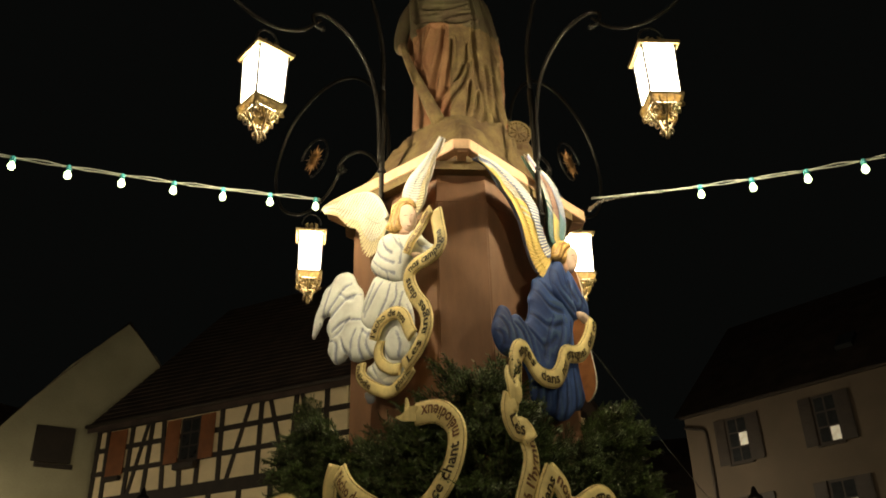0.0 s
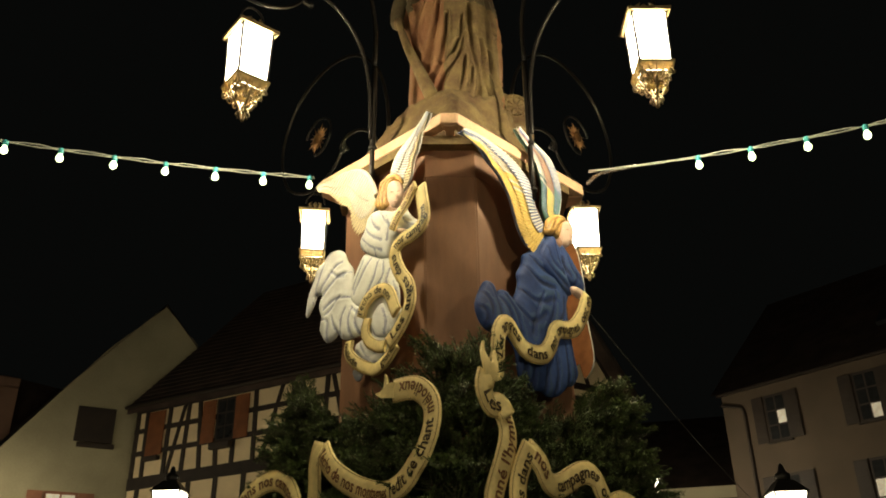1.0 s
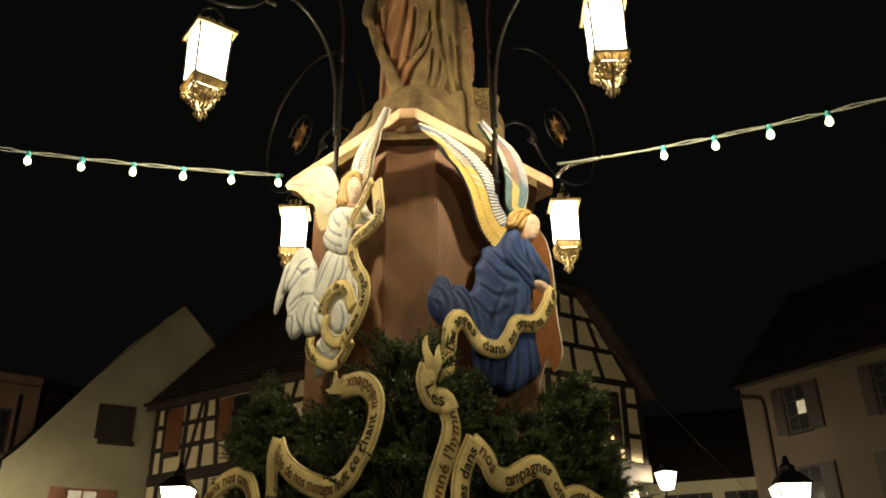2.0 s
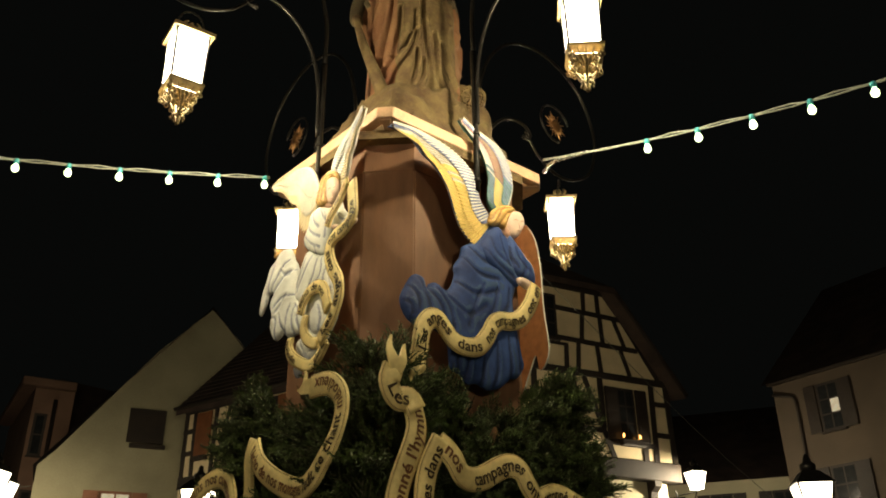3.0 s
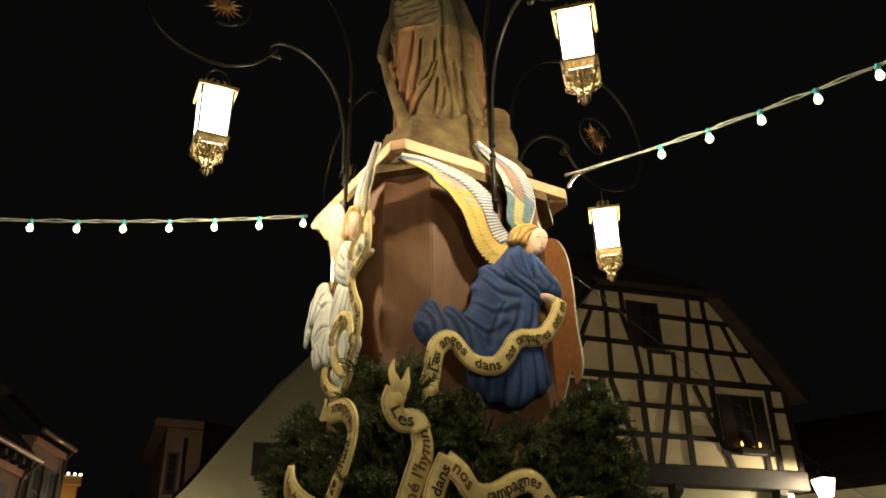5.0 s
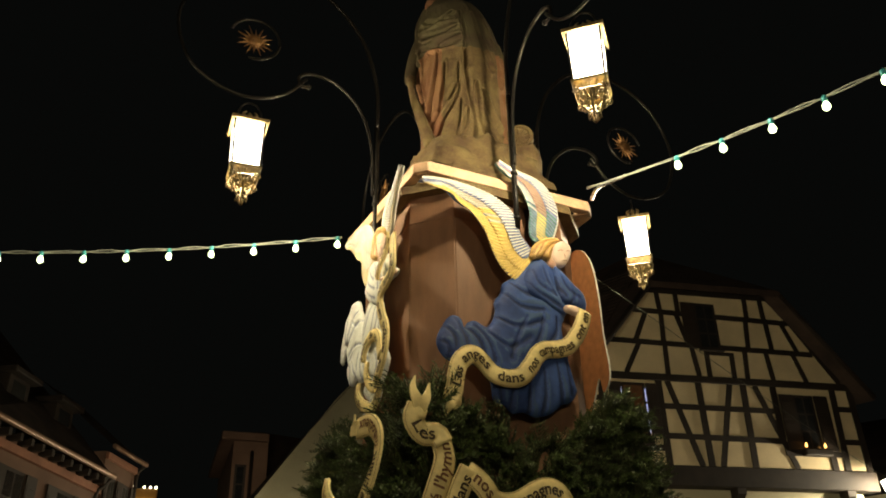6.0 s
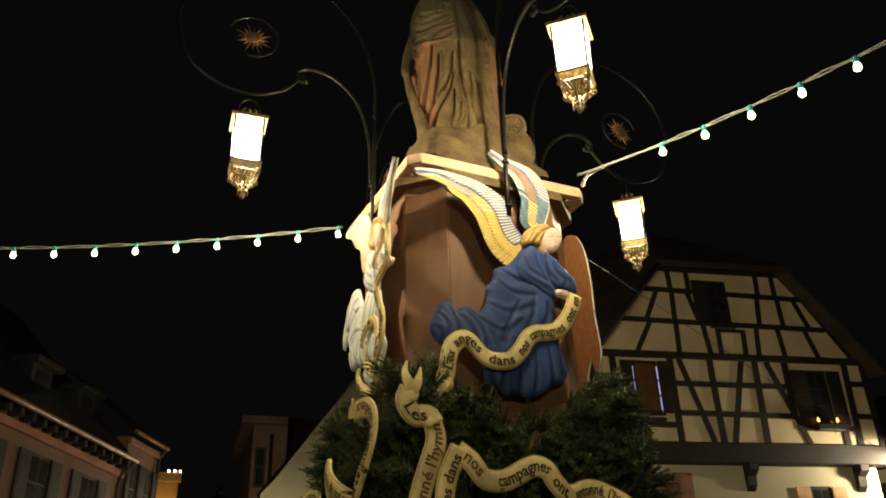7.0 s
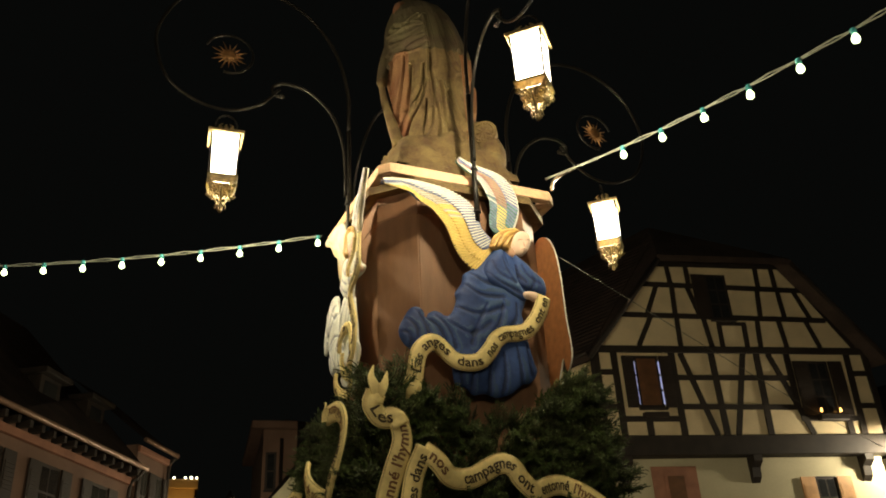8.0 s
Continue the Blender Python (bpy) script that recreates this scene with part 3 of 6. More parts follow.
def lantern(m):
    """A square hanging lantern with frosted panes, a pierced skirt and a leafy drop."""
    lan = thing("hanging_lantern", "lit square lantern with frosted panes and gilded leaf drop", "lantern", at=m, group="lanterns round the pillar")
    h, w = 0.385, 0.098
    # panes, narrowing slightly upwards
    for k in range(4):
        b = bmesh.new()
        w0, w1 = w - 0.006, w + 0.004
        vs = [b.verts.new(c) for c in ((-w0, -w, 0.0), (w0, -w, 0.0), (w1, -w - 0.008, h), (-w1, -w - 0.008, h))]
        b.faces.new(vs)
        bmesh.ops.solidify(b, geom=list(b.faces), thickness=0.004)
        p = part("pane", b, M_LANTERN, lan, "frosted pane lit from within", at=Matrix.Rotation(math.pi / 2 * k, 4, "Z"))
        p.visible_shadow = False
    for k in range(4):
        b = bmesh.new()
        tube(b, [(w + 0.002, w + 0.002, -0.01), (w + 0.010, w + 0.010, h)], 0.0085, 6)
        part("corner_bar", b, M_IRON, lan, at=Matrix.Rotation(math.pi / 2 * k, 4, "Z"))
    b = bmesh.new()
    for z0, z1, r0, r1 in ((h, h - 0.004, 0.118, 0.118), (h - 0.004, h + 0.018, 0.136, 0.140), (h + 0.018, h + 0.062, 0.122, 0.03)):
        prism(b, [(-r0, -r0), (r0, -r0), (r0, r0), (-r0, r0)], z0, z1, top=[(-r1, -r1), (r1, -r1), (r1, r1), (-r1, r1)])
    lathe(b, [(0.02, 0.06), (0.026, 0.085), (0.012, 0.10), (0.022, 0.125), (0.006, 0.15)], 10, 0, (0, 0, h))
    part("cap", b, M_BRASS, lan, "gilded cap with a small crest")
    for k in range(4):
        b = bmesh.new()
        for j in range(3):
            c = (j - 1) * 0.035
            tube(b, spline([(c, -0.03, h + 0.07), (c * 1.6, -0.045, h + 0.10), (c * 1.2, -0.03, h + 0.125)], 4), 0.006, 5)
        part("crest_leaf", b, M_BRASS, lan, at=Matrix.Rotation(math.pi / 2 * k, 4, "Z"))
        # pierced skirt plate under the panes
        b = bmesh.new()
        vs = [b.verts.new(c) for c in ((-0.116, -0.116, -0.012), (0.116, -0.116, -0.012), (0.098, -0.098, -0.075), (-0.098, -0.098, -0.075))]
        b.faces.new(vs)
        bmesh.ops.solidify(b, geom=list(b.faces), thickness=0.003)
        p = part("skirt", b, M_AMBER, lan, "amber skirt plate with faint added glow", at=Matrix.Rotation(math.pi / 2 * k, 4, "Z"))
        p.visible_shadow = False
        # leafy scrolls running down to the drop
        b = bmesh.new()
        for sgn in (-1, 1):
            for x0, z0, r in ((0.092, -0.085, 0.024), (0.056, -0.112, 0.026), (0.026, -0.150, 0.020)):
                c = Vector((sgn * x0, -0.098 * (1 - (-z0 - 0.07) * 4.2), z0))
                tube(b, [c + Vector((sgn * r * q * math.cos(w), 0.25 * r * math.sin(w), r * q * math.sin(w))) for w, q in ((1.9 - 0.42 * i, 1.0 - 0.055 * i) for i in range(13))], 0.0062, 5, 0, lambda t: 1.15 - 0.5 * t)
        for x0 in (-0.10, -0.05, 0.0, 0.05, 0.10):
            tube(b, spline([(x0, -0.108, -0.015), (x0 * 0.94, -0.103, -0.05), (x0 * 0.6, -0.09, -0.09), (x0 * 0.25, -0.06, -0.14)], 4), 0.005, 5)
        tube(b, spline([(0, -0.085, -0.10), (0, -0.055, -0.16), (0, -0.022, -0.22), (0, -0.006, -0.285)], 5), 0.0085, 6, 0, lambda t: 1.1 - 0.4 * t)
        tube(b, spline([(0, -0.02, -0.215), (0.018, -0.034, -0.228), (0.014, -0.038, -0.25)], 4), 0.006, 5)
        tube(b, spline([(0, -0.02, -0.215), (-0.018, -0.034, -0.228), (-0.014, -0.038, -0.25)], 4), 0.006, 5)
        part("leaf_scroll", b, M_BRASS, lan, at=Matrix.Rotation(math.pi / 2 * k, 4, "Z"))
    b = bmesh.new()
    for k in range(4):
        box(b, (-0.114, -0.116, -0.014), (0.114, -0.106, -0.002), 0.0, m=Matrix.Rotation(math.pi / 2 * k, 4, "Z"))
    part("tray_frame", b, M_BRASS, lan)
    p = part("bottom_plate", a_box((-0.096, -0.096, -0.079), (0.096, 0.096, -0.075)), M_AMBER, lan, "closed amber bottom plate with faint added glow")
    p.visible_shadow = False
    b = bmesh.new()
    tube(b, [(0.085 * math.cos(a), 0, h + 0.13 + 0.11 * math.sin(a)) for a in (math.pi * k / 14 for k in range(15))], 0.007, 6)
    part("bail", b, M_IRON, lan)
    return lan


for k, ang in enumerate(LAMP_ANGLES):
    turn = Matrix.Rotation(radians(ang), 4, "Z")
    at = turn @ pose(1.80, 0, 5.035, 0, 0, LAMP_TURNS[k])
    if k == 0:
        arm0, lan0 = lantern_arm(turn), lantern(at)
    else:
        copy_thing(arm0, turn)
        copy_thing(lan0, at)
    c = at.translation
    lamp_at("lantern_light", (c[0], c[1], c[2] + 0.15), 142.0)

# ---- painted relief figures ----
def feather(bm, root, tip, width, w, mat, tilt=0.012, shade=None):
    """One long carved feather with a raised quill; shade: paint of one half, mostly shading put into the colour."""
    root, tip = Vector(root), Vector(tip)
    d = tip - root
    side = Vector((-d[1], d[0])).normalized() * width / 2
    rows = []
    for t, k in ((0, 0.7), (0.35, 1.0), (0.7, 0.95), (0.9, 0.6)):
        c = root + d * t
        lift = w + tilt * t
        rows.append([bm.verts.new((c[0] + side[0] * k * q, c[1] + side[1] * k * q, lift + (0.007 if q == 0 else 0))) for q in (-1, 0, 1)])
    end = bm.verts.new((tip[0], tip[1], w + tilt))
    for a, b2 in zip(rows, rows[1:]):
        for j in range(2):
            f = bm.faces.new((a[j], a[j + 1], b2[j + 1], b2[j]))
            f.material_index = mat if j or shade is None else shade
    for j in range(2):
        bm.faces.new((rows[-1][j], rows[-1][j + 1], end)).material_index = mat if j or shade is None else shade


dither = random.Random(77)


def span_step(c, count):
    return max(0.026, sum((q - p).length for p, q in zip(c, c[1:])) / count)


def wing(bm, lead, trail, mats, base=0.0, rows=4, count=20, edge=None, far=None, switch=0.45, shades=None):
    """A wing between a leading and a trailing edge, covered with rows of feathers."""
    L, T = spline(lead, 8), spline(trail, 8)
    outline = L + [p.lerp(q, 0.10) for p, q in zip(reversed(T), (L[min(len(L) - 1, int(i * len(L) / len(T)))] for i in reversed(range(len(T)))))]
    relief(bm, outline, mats[0], base, 0.03, 0.09, step=0.035, edge_mat=mats[0], back_mat=6)

    def pick(c, t):
        x = t * (len(c) - 1)
        i = min(int(x), len(c) - 2)
        return c[i].lerp(c[i + 1], x - i)
    for r in range(rows):
        share0, share1 = r / rows, (r + 1.35) / rows
        for k in range(count):
            t = (k + 0.5 * (r % 2)) / count
            a, b2 = pick(L, t), pick(T, min(1, t + 0.05))
            span = (b2 - a).length
            if span < 0.03:
                continue
            back = max(0.0, t - 0.11)
            p, q = a.lerp(b2, share0 * 0.9), pick(L, back).lerp(pick(T, back), min(1.05, share1))
            m = mats[min(len(mats) - 1, int(r * len(mats) / rows))]
            if far is not None and t + dither.uniform(-0.13, 0.13) + 0.09 * (r - 2) < switch:
                m = far[min(len(far) - 1, int(r * len(far) / rows))]
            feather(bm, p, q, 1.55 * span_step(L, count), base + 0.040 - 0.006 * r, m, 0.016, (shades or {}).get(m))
    tube(bm, [(p[0], p[1], base + 0.02) for p in L], 0.02, 8, mats[0] if edge is None else edge, lambda t: 0.35 + 0.9 * t)


FACE_R = frame_at(0.803, -0.596, 0.735)
FACE_L = frame_at(-0.727, -0.686, 0.79)


def strokes(bm, lines, lift, radius, mat):
    """Short painted marks: brows, lids, mouth."""
    for ln in lines:
        tube(bm, [(p[0], p[1], lift) for p in spline(ln, 4)], radius, 5, mat, lambda t: 0.4 + 0.7 * math.sin(math.pi * t))


PALETTE_R = [M_BLUE, M_SKIN, M_HAIR, M_YELLOWWING, M_BLUEWING, M_REDWING, M_PLYBACK, M_GREENWING, M_WHITEWING, M_NAVY, M_SKYBLUE, M_DEEPBLUE, M_OCHRE, M_SHADE, M_HAIRDARK, M_LINE, M_FLESHDARK, M_FEATHERSHADE]
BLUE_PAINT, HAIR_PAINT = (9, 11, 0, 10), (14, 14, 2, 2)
a = bmesh.new()
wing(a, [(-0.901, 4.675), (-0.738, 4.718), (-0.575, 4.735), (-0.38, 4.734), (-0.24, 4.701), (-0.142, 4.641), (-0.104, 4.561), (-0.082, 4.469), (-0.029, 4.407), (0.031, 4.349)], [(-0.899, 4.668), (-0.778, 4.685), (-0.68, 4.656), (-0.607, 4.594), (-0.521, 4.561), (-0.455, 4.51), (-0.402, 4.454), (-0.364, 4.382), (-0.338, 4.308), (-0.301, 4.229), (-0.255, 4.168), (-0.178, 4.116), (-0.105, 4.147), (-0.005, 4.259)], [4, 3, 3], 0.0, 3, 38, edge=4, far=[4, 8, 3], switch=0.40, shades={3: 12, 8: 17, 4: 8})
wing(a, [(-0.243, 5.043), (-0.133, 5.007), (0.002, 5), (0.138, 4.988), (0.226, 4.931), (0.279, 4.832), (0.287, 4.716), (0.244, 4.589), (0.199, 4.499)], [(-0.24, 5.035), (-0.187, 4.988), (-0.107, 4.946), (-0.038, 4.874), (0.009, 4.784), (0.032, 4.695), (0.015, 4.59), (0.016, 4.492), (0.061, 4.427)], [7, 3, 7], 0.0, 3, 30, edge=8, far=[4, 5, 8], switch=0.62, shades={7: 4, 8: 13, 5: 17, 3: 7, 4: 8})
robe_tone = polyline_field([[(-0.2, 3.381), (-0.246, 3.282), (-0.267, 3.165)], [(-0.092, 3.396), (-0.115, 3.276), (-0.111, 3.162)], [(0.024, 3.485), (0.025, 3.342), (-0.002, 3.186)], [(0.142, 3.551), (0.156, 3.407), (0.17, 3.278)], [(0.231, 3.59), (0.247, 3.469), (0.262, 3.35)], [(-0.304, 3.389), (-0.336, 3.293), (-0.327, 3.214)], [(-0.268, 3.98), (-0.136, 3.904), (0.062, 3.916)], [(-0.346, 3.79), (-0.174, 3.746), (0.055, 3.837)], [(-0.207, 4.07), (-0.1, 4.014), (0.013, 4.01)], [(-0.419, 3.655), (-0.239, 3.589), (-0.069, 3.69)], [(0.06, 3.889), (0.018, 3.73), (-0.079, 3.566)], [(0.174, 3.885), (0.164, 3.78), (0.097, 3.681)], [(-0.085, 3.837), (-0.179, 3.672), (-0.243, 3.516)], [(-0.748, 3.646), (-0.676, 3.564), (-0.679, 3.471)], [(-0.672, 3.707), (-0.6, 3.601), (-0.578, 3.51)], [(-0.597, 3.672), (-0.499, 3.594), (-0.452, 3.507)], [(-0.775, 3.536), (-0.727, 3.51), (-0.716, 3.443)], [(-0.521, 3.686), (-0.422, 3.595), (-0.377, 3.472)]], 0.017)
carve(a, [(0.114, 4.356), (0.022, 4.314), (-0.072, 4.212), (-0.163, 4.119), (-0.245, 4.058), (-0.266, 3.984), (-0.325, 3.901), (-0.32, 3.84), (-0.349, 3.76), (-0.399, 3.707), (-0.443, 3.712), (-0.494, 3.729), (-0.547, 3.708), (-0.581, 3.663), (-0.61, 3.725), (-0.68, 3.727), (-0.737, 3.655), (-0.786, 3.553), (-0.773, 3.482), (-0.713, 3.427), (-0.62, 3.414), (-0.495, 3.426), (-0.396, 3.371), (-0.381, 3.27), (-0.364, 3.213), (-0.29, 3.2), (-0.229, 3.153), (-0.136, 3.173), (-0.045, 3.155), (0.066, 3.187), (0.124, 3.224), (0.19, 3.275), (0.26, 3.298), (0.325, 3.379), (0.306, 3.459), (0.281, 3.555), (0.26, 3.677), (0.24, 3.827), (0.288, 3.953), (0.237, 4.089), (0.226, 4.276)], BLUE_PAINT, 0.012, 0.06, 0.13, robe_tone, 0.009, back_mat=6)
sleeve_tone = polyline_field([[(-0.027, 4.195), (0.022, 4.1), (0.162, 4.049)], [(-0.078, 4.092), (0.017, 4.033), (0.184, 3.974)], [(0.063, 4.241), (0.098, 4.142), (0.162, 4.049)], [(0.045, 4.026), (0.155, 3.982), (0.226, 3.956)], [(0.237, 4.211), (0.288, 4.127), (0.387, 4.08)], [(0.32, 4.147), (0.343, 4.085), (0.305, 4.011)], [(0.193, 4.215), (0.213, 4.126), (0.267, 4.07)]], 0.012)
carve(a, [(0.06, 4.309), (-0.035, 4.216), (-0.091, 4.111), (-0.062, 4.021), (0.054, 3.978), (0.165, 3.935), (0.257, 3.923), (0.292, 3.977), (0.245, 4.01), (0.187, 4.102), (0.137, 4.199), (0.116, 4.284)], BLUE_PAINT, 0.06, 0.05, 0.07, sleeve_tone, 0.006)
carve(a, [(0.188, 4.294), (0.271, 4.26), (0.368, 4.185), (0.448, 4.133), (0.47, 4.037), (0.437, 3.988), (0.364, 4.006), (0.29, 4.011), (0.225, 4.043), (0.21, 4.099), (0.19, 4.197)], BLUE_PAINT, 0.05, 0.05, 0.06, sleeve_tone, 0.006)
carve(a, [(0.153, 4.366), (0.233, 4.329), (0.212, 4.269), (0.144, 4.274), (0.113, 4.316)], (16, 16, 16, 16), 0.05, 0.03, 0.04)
carve(a, [(0.204, 4.47), (0.29, 4.513), (0.349, 4.49), (0.361, 4.437), (0.329, 4.359), (0.267, 4.293), (0.208, 4.297), (0.174, 4.352), (0.174, 4.413)], (1, 1, 1, 1), 0.07, 0.05, 0.06)
carve(a, [(-0.022, 4.316), (0.007, 4.391), (0.059, 4.447), (0.137, 4.497), (0.22, 4.519), (0.261, 4.495), (0.214, 4.456), (0.178, 4.392), (0.141, 4.312), (0.083, 4.315), (0.011, 4.294)], HAIR_PAINT, 0.075, 0.05, 0.05, polyline_field([[(0.205, 4.494), (0.096, 4.44), (0.011, 4.311)], [(0.218, 4.477), (0.138, 4.417), (0.07, 4.319)], [(0.144, 4.479), (0.049, 4.415), (-0.01, 4.328)], [(0.201, 4.451), (0.15, 4.383), (0.114, 4.312)]], 0.008), 0.008, step=0.008)
strokes(a, [[(0.213, 4.401), (0.242, 4.416), (0.262, 4.413)], [(0.293, 4.42), (0.316, 4.431), (0.33, 4.426)], [(0.264, 4.396), (0.276, 4.371), (0.269, 4.356)], [(0.242, 4.328), (0.267, 4.339), (0.291, 4.336)]], 0.120, 0.0045, 16)
carve(a, [(0.226, 3.97), (0.296, 3.989), (0.354, 3.976), (0.37, 3.94), (0.317, 3.914), (0.274, 3.922), (0.234, 3.93)], (1, 1, 1, 1), 0.12, 0.035, 0.03)
for v in a.verts:
    v.co[2] *= 0.7
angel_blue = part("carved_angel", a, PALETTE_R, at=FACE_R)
tagged(angel_blue, "carved angel in blue robe with yellow and many-coloured wings", "angel figure")

PALETTE_L = [M_ROBE, M_SKIN, M_HAIR, M_WHITEWING, M_SHADE, M_RIBBON, M_PLYBACK, M_HALFSHADE, M_OCHRE, M_HAIRDARK, M_FLESHDARK, M_CREAMWING, M_FEATHERSHADE]
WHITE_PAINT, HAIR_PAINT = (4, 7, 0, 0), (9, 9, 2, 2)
a = bmesh.new()
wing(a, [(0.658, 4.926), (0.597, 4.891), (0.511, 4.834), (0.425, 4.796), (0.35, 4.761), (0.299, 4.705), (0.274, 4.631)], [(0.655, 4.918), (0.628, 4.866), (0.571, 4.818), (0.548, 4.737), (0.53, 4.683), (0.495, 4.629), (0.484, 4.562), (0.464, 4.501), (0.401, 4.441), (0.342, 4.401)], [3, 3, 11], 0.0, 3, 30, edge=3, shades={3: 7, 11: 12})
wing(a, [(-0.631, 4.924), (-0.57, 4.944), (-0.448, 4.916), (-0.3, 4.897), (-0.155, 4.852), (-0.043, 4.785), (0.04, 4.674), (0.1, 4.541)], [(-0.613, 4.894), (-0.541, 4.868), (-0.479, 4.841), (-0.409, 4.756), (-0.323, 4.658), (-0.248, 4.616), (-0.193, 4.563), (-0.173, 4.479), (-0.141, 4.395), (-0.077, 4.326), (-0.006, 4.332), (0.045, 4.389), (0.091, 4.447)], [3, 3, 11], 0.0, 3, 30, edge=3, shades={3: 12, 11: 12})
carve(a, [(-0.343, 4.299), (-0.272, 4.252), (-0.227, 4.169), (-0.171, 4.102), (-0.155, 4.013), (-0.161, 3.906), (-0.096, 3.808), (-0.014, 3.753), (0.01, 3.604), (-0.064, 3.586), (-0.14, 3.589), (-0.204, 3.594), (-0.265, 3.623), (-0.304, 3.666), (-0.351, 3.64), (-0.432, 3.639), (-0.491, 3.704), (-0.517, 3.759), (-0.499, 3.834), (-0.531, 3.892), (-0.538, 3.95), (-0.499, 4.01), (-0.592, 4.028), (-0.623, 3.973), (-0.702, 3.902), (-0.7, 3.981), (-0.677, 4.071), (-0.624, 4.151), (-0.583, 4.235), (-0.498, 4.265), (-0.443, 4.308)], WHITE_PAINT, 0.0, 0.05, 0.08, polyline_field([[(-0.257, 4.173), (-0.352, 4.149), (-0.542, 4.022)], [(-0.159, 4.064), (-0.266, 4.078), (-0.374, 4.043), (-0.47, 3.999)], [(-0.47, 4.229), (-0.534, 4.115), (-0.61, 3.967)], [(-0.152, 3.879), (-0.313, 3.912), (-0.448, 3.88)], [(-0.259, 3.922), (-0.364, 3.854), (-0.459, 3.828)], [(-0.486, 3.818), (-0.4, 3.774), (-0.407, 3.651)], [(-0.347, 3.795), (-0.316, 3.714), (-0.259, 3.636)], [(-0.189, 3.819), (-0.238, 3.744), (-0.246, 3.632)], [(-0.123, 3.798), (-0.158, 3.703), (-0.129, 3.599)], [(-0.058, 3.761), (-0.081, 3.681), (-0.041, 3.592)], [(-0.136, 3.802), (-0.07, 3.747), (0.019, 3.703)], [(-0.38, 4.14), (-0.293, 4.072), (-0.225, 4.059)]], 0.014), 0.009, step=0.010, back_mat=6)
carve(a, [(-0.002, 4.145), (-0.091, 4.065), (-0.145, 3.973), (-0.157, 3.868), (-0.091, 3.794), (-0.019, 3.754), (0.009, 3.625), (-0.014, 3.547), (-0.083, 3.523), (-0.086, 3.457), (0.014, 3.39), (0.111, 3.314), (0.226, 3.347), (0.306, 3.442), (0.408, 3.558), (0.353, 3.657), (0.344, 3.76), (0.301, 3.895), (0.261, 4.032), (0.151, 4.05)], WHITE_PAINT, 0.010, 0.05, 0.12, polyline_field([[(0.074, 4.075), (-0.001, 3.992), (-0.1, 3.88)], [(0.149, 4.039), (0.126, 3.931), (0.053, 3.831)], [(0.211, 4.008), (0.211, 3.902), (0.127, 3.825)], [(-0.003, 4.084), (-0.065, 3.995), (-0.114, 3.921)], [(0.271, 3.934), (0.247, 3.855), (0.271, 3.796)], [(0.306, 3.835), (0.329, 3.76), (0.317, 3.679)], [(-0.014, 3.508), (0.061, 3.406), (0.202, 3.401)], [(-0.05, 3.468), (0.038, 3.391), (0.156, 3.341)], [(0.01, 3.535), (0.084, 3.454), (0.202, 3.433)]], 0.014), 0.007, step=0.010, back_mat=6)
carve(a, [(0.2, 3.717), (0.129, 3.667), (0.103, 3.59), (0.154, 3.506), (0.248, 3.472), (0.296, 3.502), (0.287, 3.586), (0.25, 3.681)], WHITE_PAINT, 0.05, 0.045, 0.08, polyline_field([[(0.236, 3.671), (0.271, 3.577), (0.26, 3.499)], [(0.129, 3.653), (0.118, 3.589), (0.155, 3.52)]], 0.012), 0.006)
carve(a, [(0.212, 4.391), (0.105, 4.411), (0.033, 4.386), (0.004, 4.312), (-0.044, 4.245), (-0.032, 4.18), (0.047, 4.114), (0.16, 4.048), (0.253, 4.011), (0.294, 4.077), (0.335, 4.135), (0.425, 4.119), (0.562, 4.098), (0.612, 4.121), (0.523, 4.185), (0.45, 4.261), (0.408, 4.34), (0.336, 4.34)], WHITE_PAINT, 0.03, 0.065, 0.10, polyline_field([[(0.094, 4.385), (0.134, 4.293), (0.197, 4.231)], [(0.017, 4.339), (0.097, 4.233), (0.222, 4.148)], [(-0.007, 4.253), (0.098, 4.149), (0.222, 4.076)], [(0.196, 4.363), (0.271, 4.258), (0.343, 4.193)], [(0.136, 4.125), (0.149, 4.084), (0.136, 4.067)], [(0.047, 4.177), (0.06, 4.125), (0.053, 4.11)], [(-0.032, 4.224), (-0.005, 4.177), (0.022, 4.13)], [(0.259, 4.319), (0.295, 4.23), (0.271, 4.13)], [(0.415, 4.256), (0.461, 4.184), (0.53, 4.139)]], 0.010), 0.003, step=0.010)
carve(a, [(-0.102, 3.362), (-0.058, 3.351), (-0.013, 3.312), (-0.037, 3.28), (-0.076, 3.285), (-0.106, 3.33)], (7, 7, 7, 7), 0.01, 0.03, 0.04, back_mat=6)
carve(a, [(0.243, 4.412), (0.354, 4.357), (0.366, 4.302), (0.293, 4.317), (0.224, 4.363)], (10, 10, 10, 10), 0.05, 0.04, 0.04)
carve(a, [(0.274, 4.539), (0.334, 4.546), (0.393, 4.493), (0.421, 4.409), (0.404, 4.351), (0.365, 4.323), (0.309, 4.351), (0.27, 4.436)], (1, 1, 1, 1), 0.07, 0.05, 0.06)
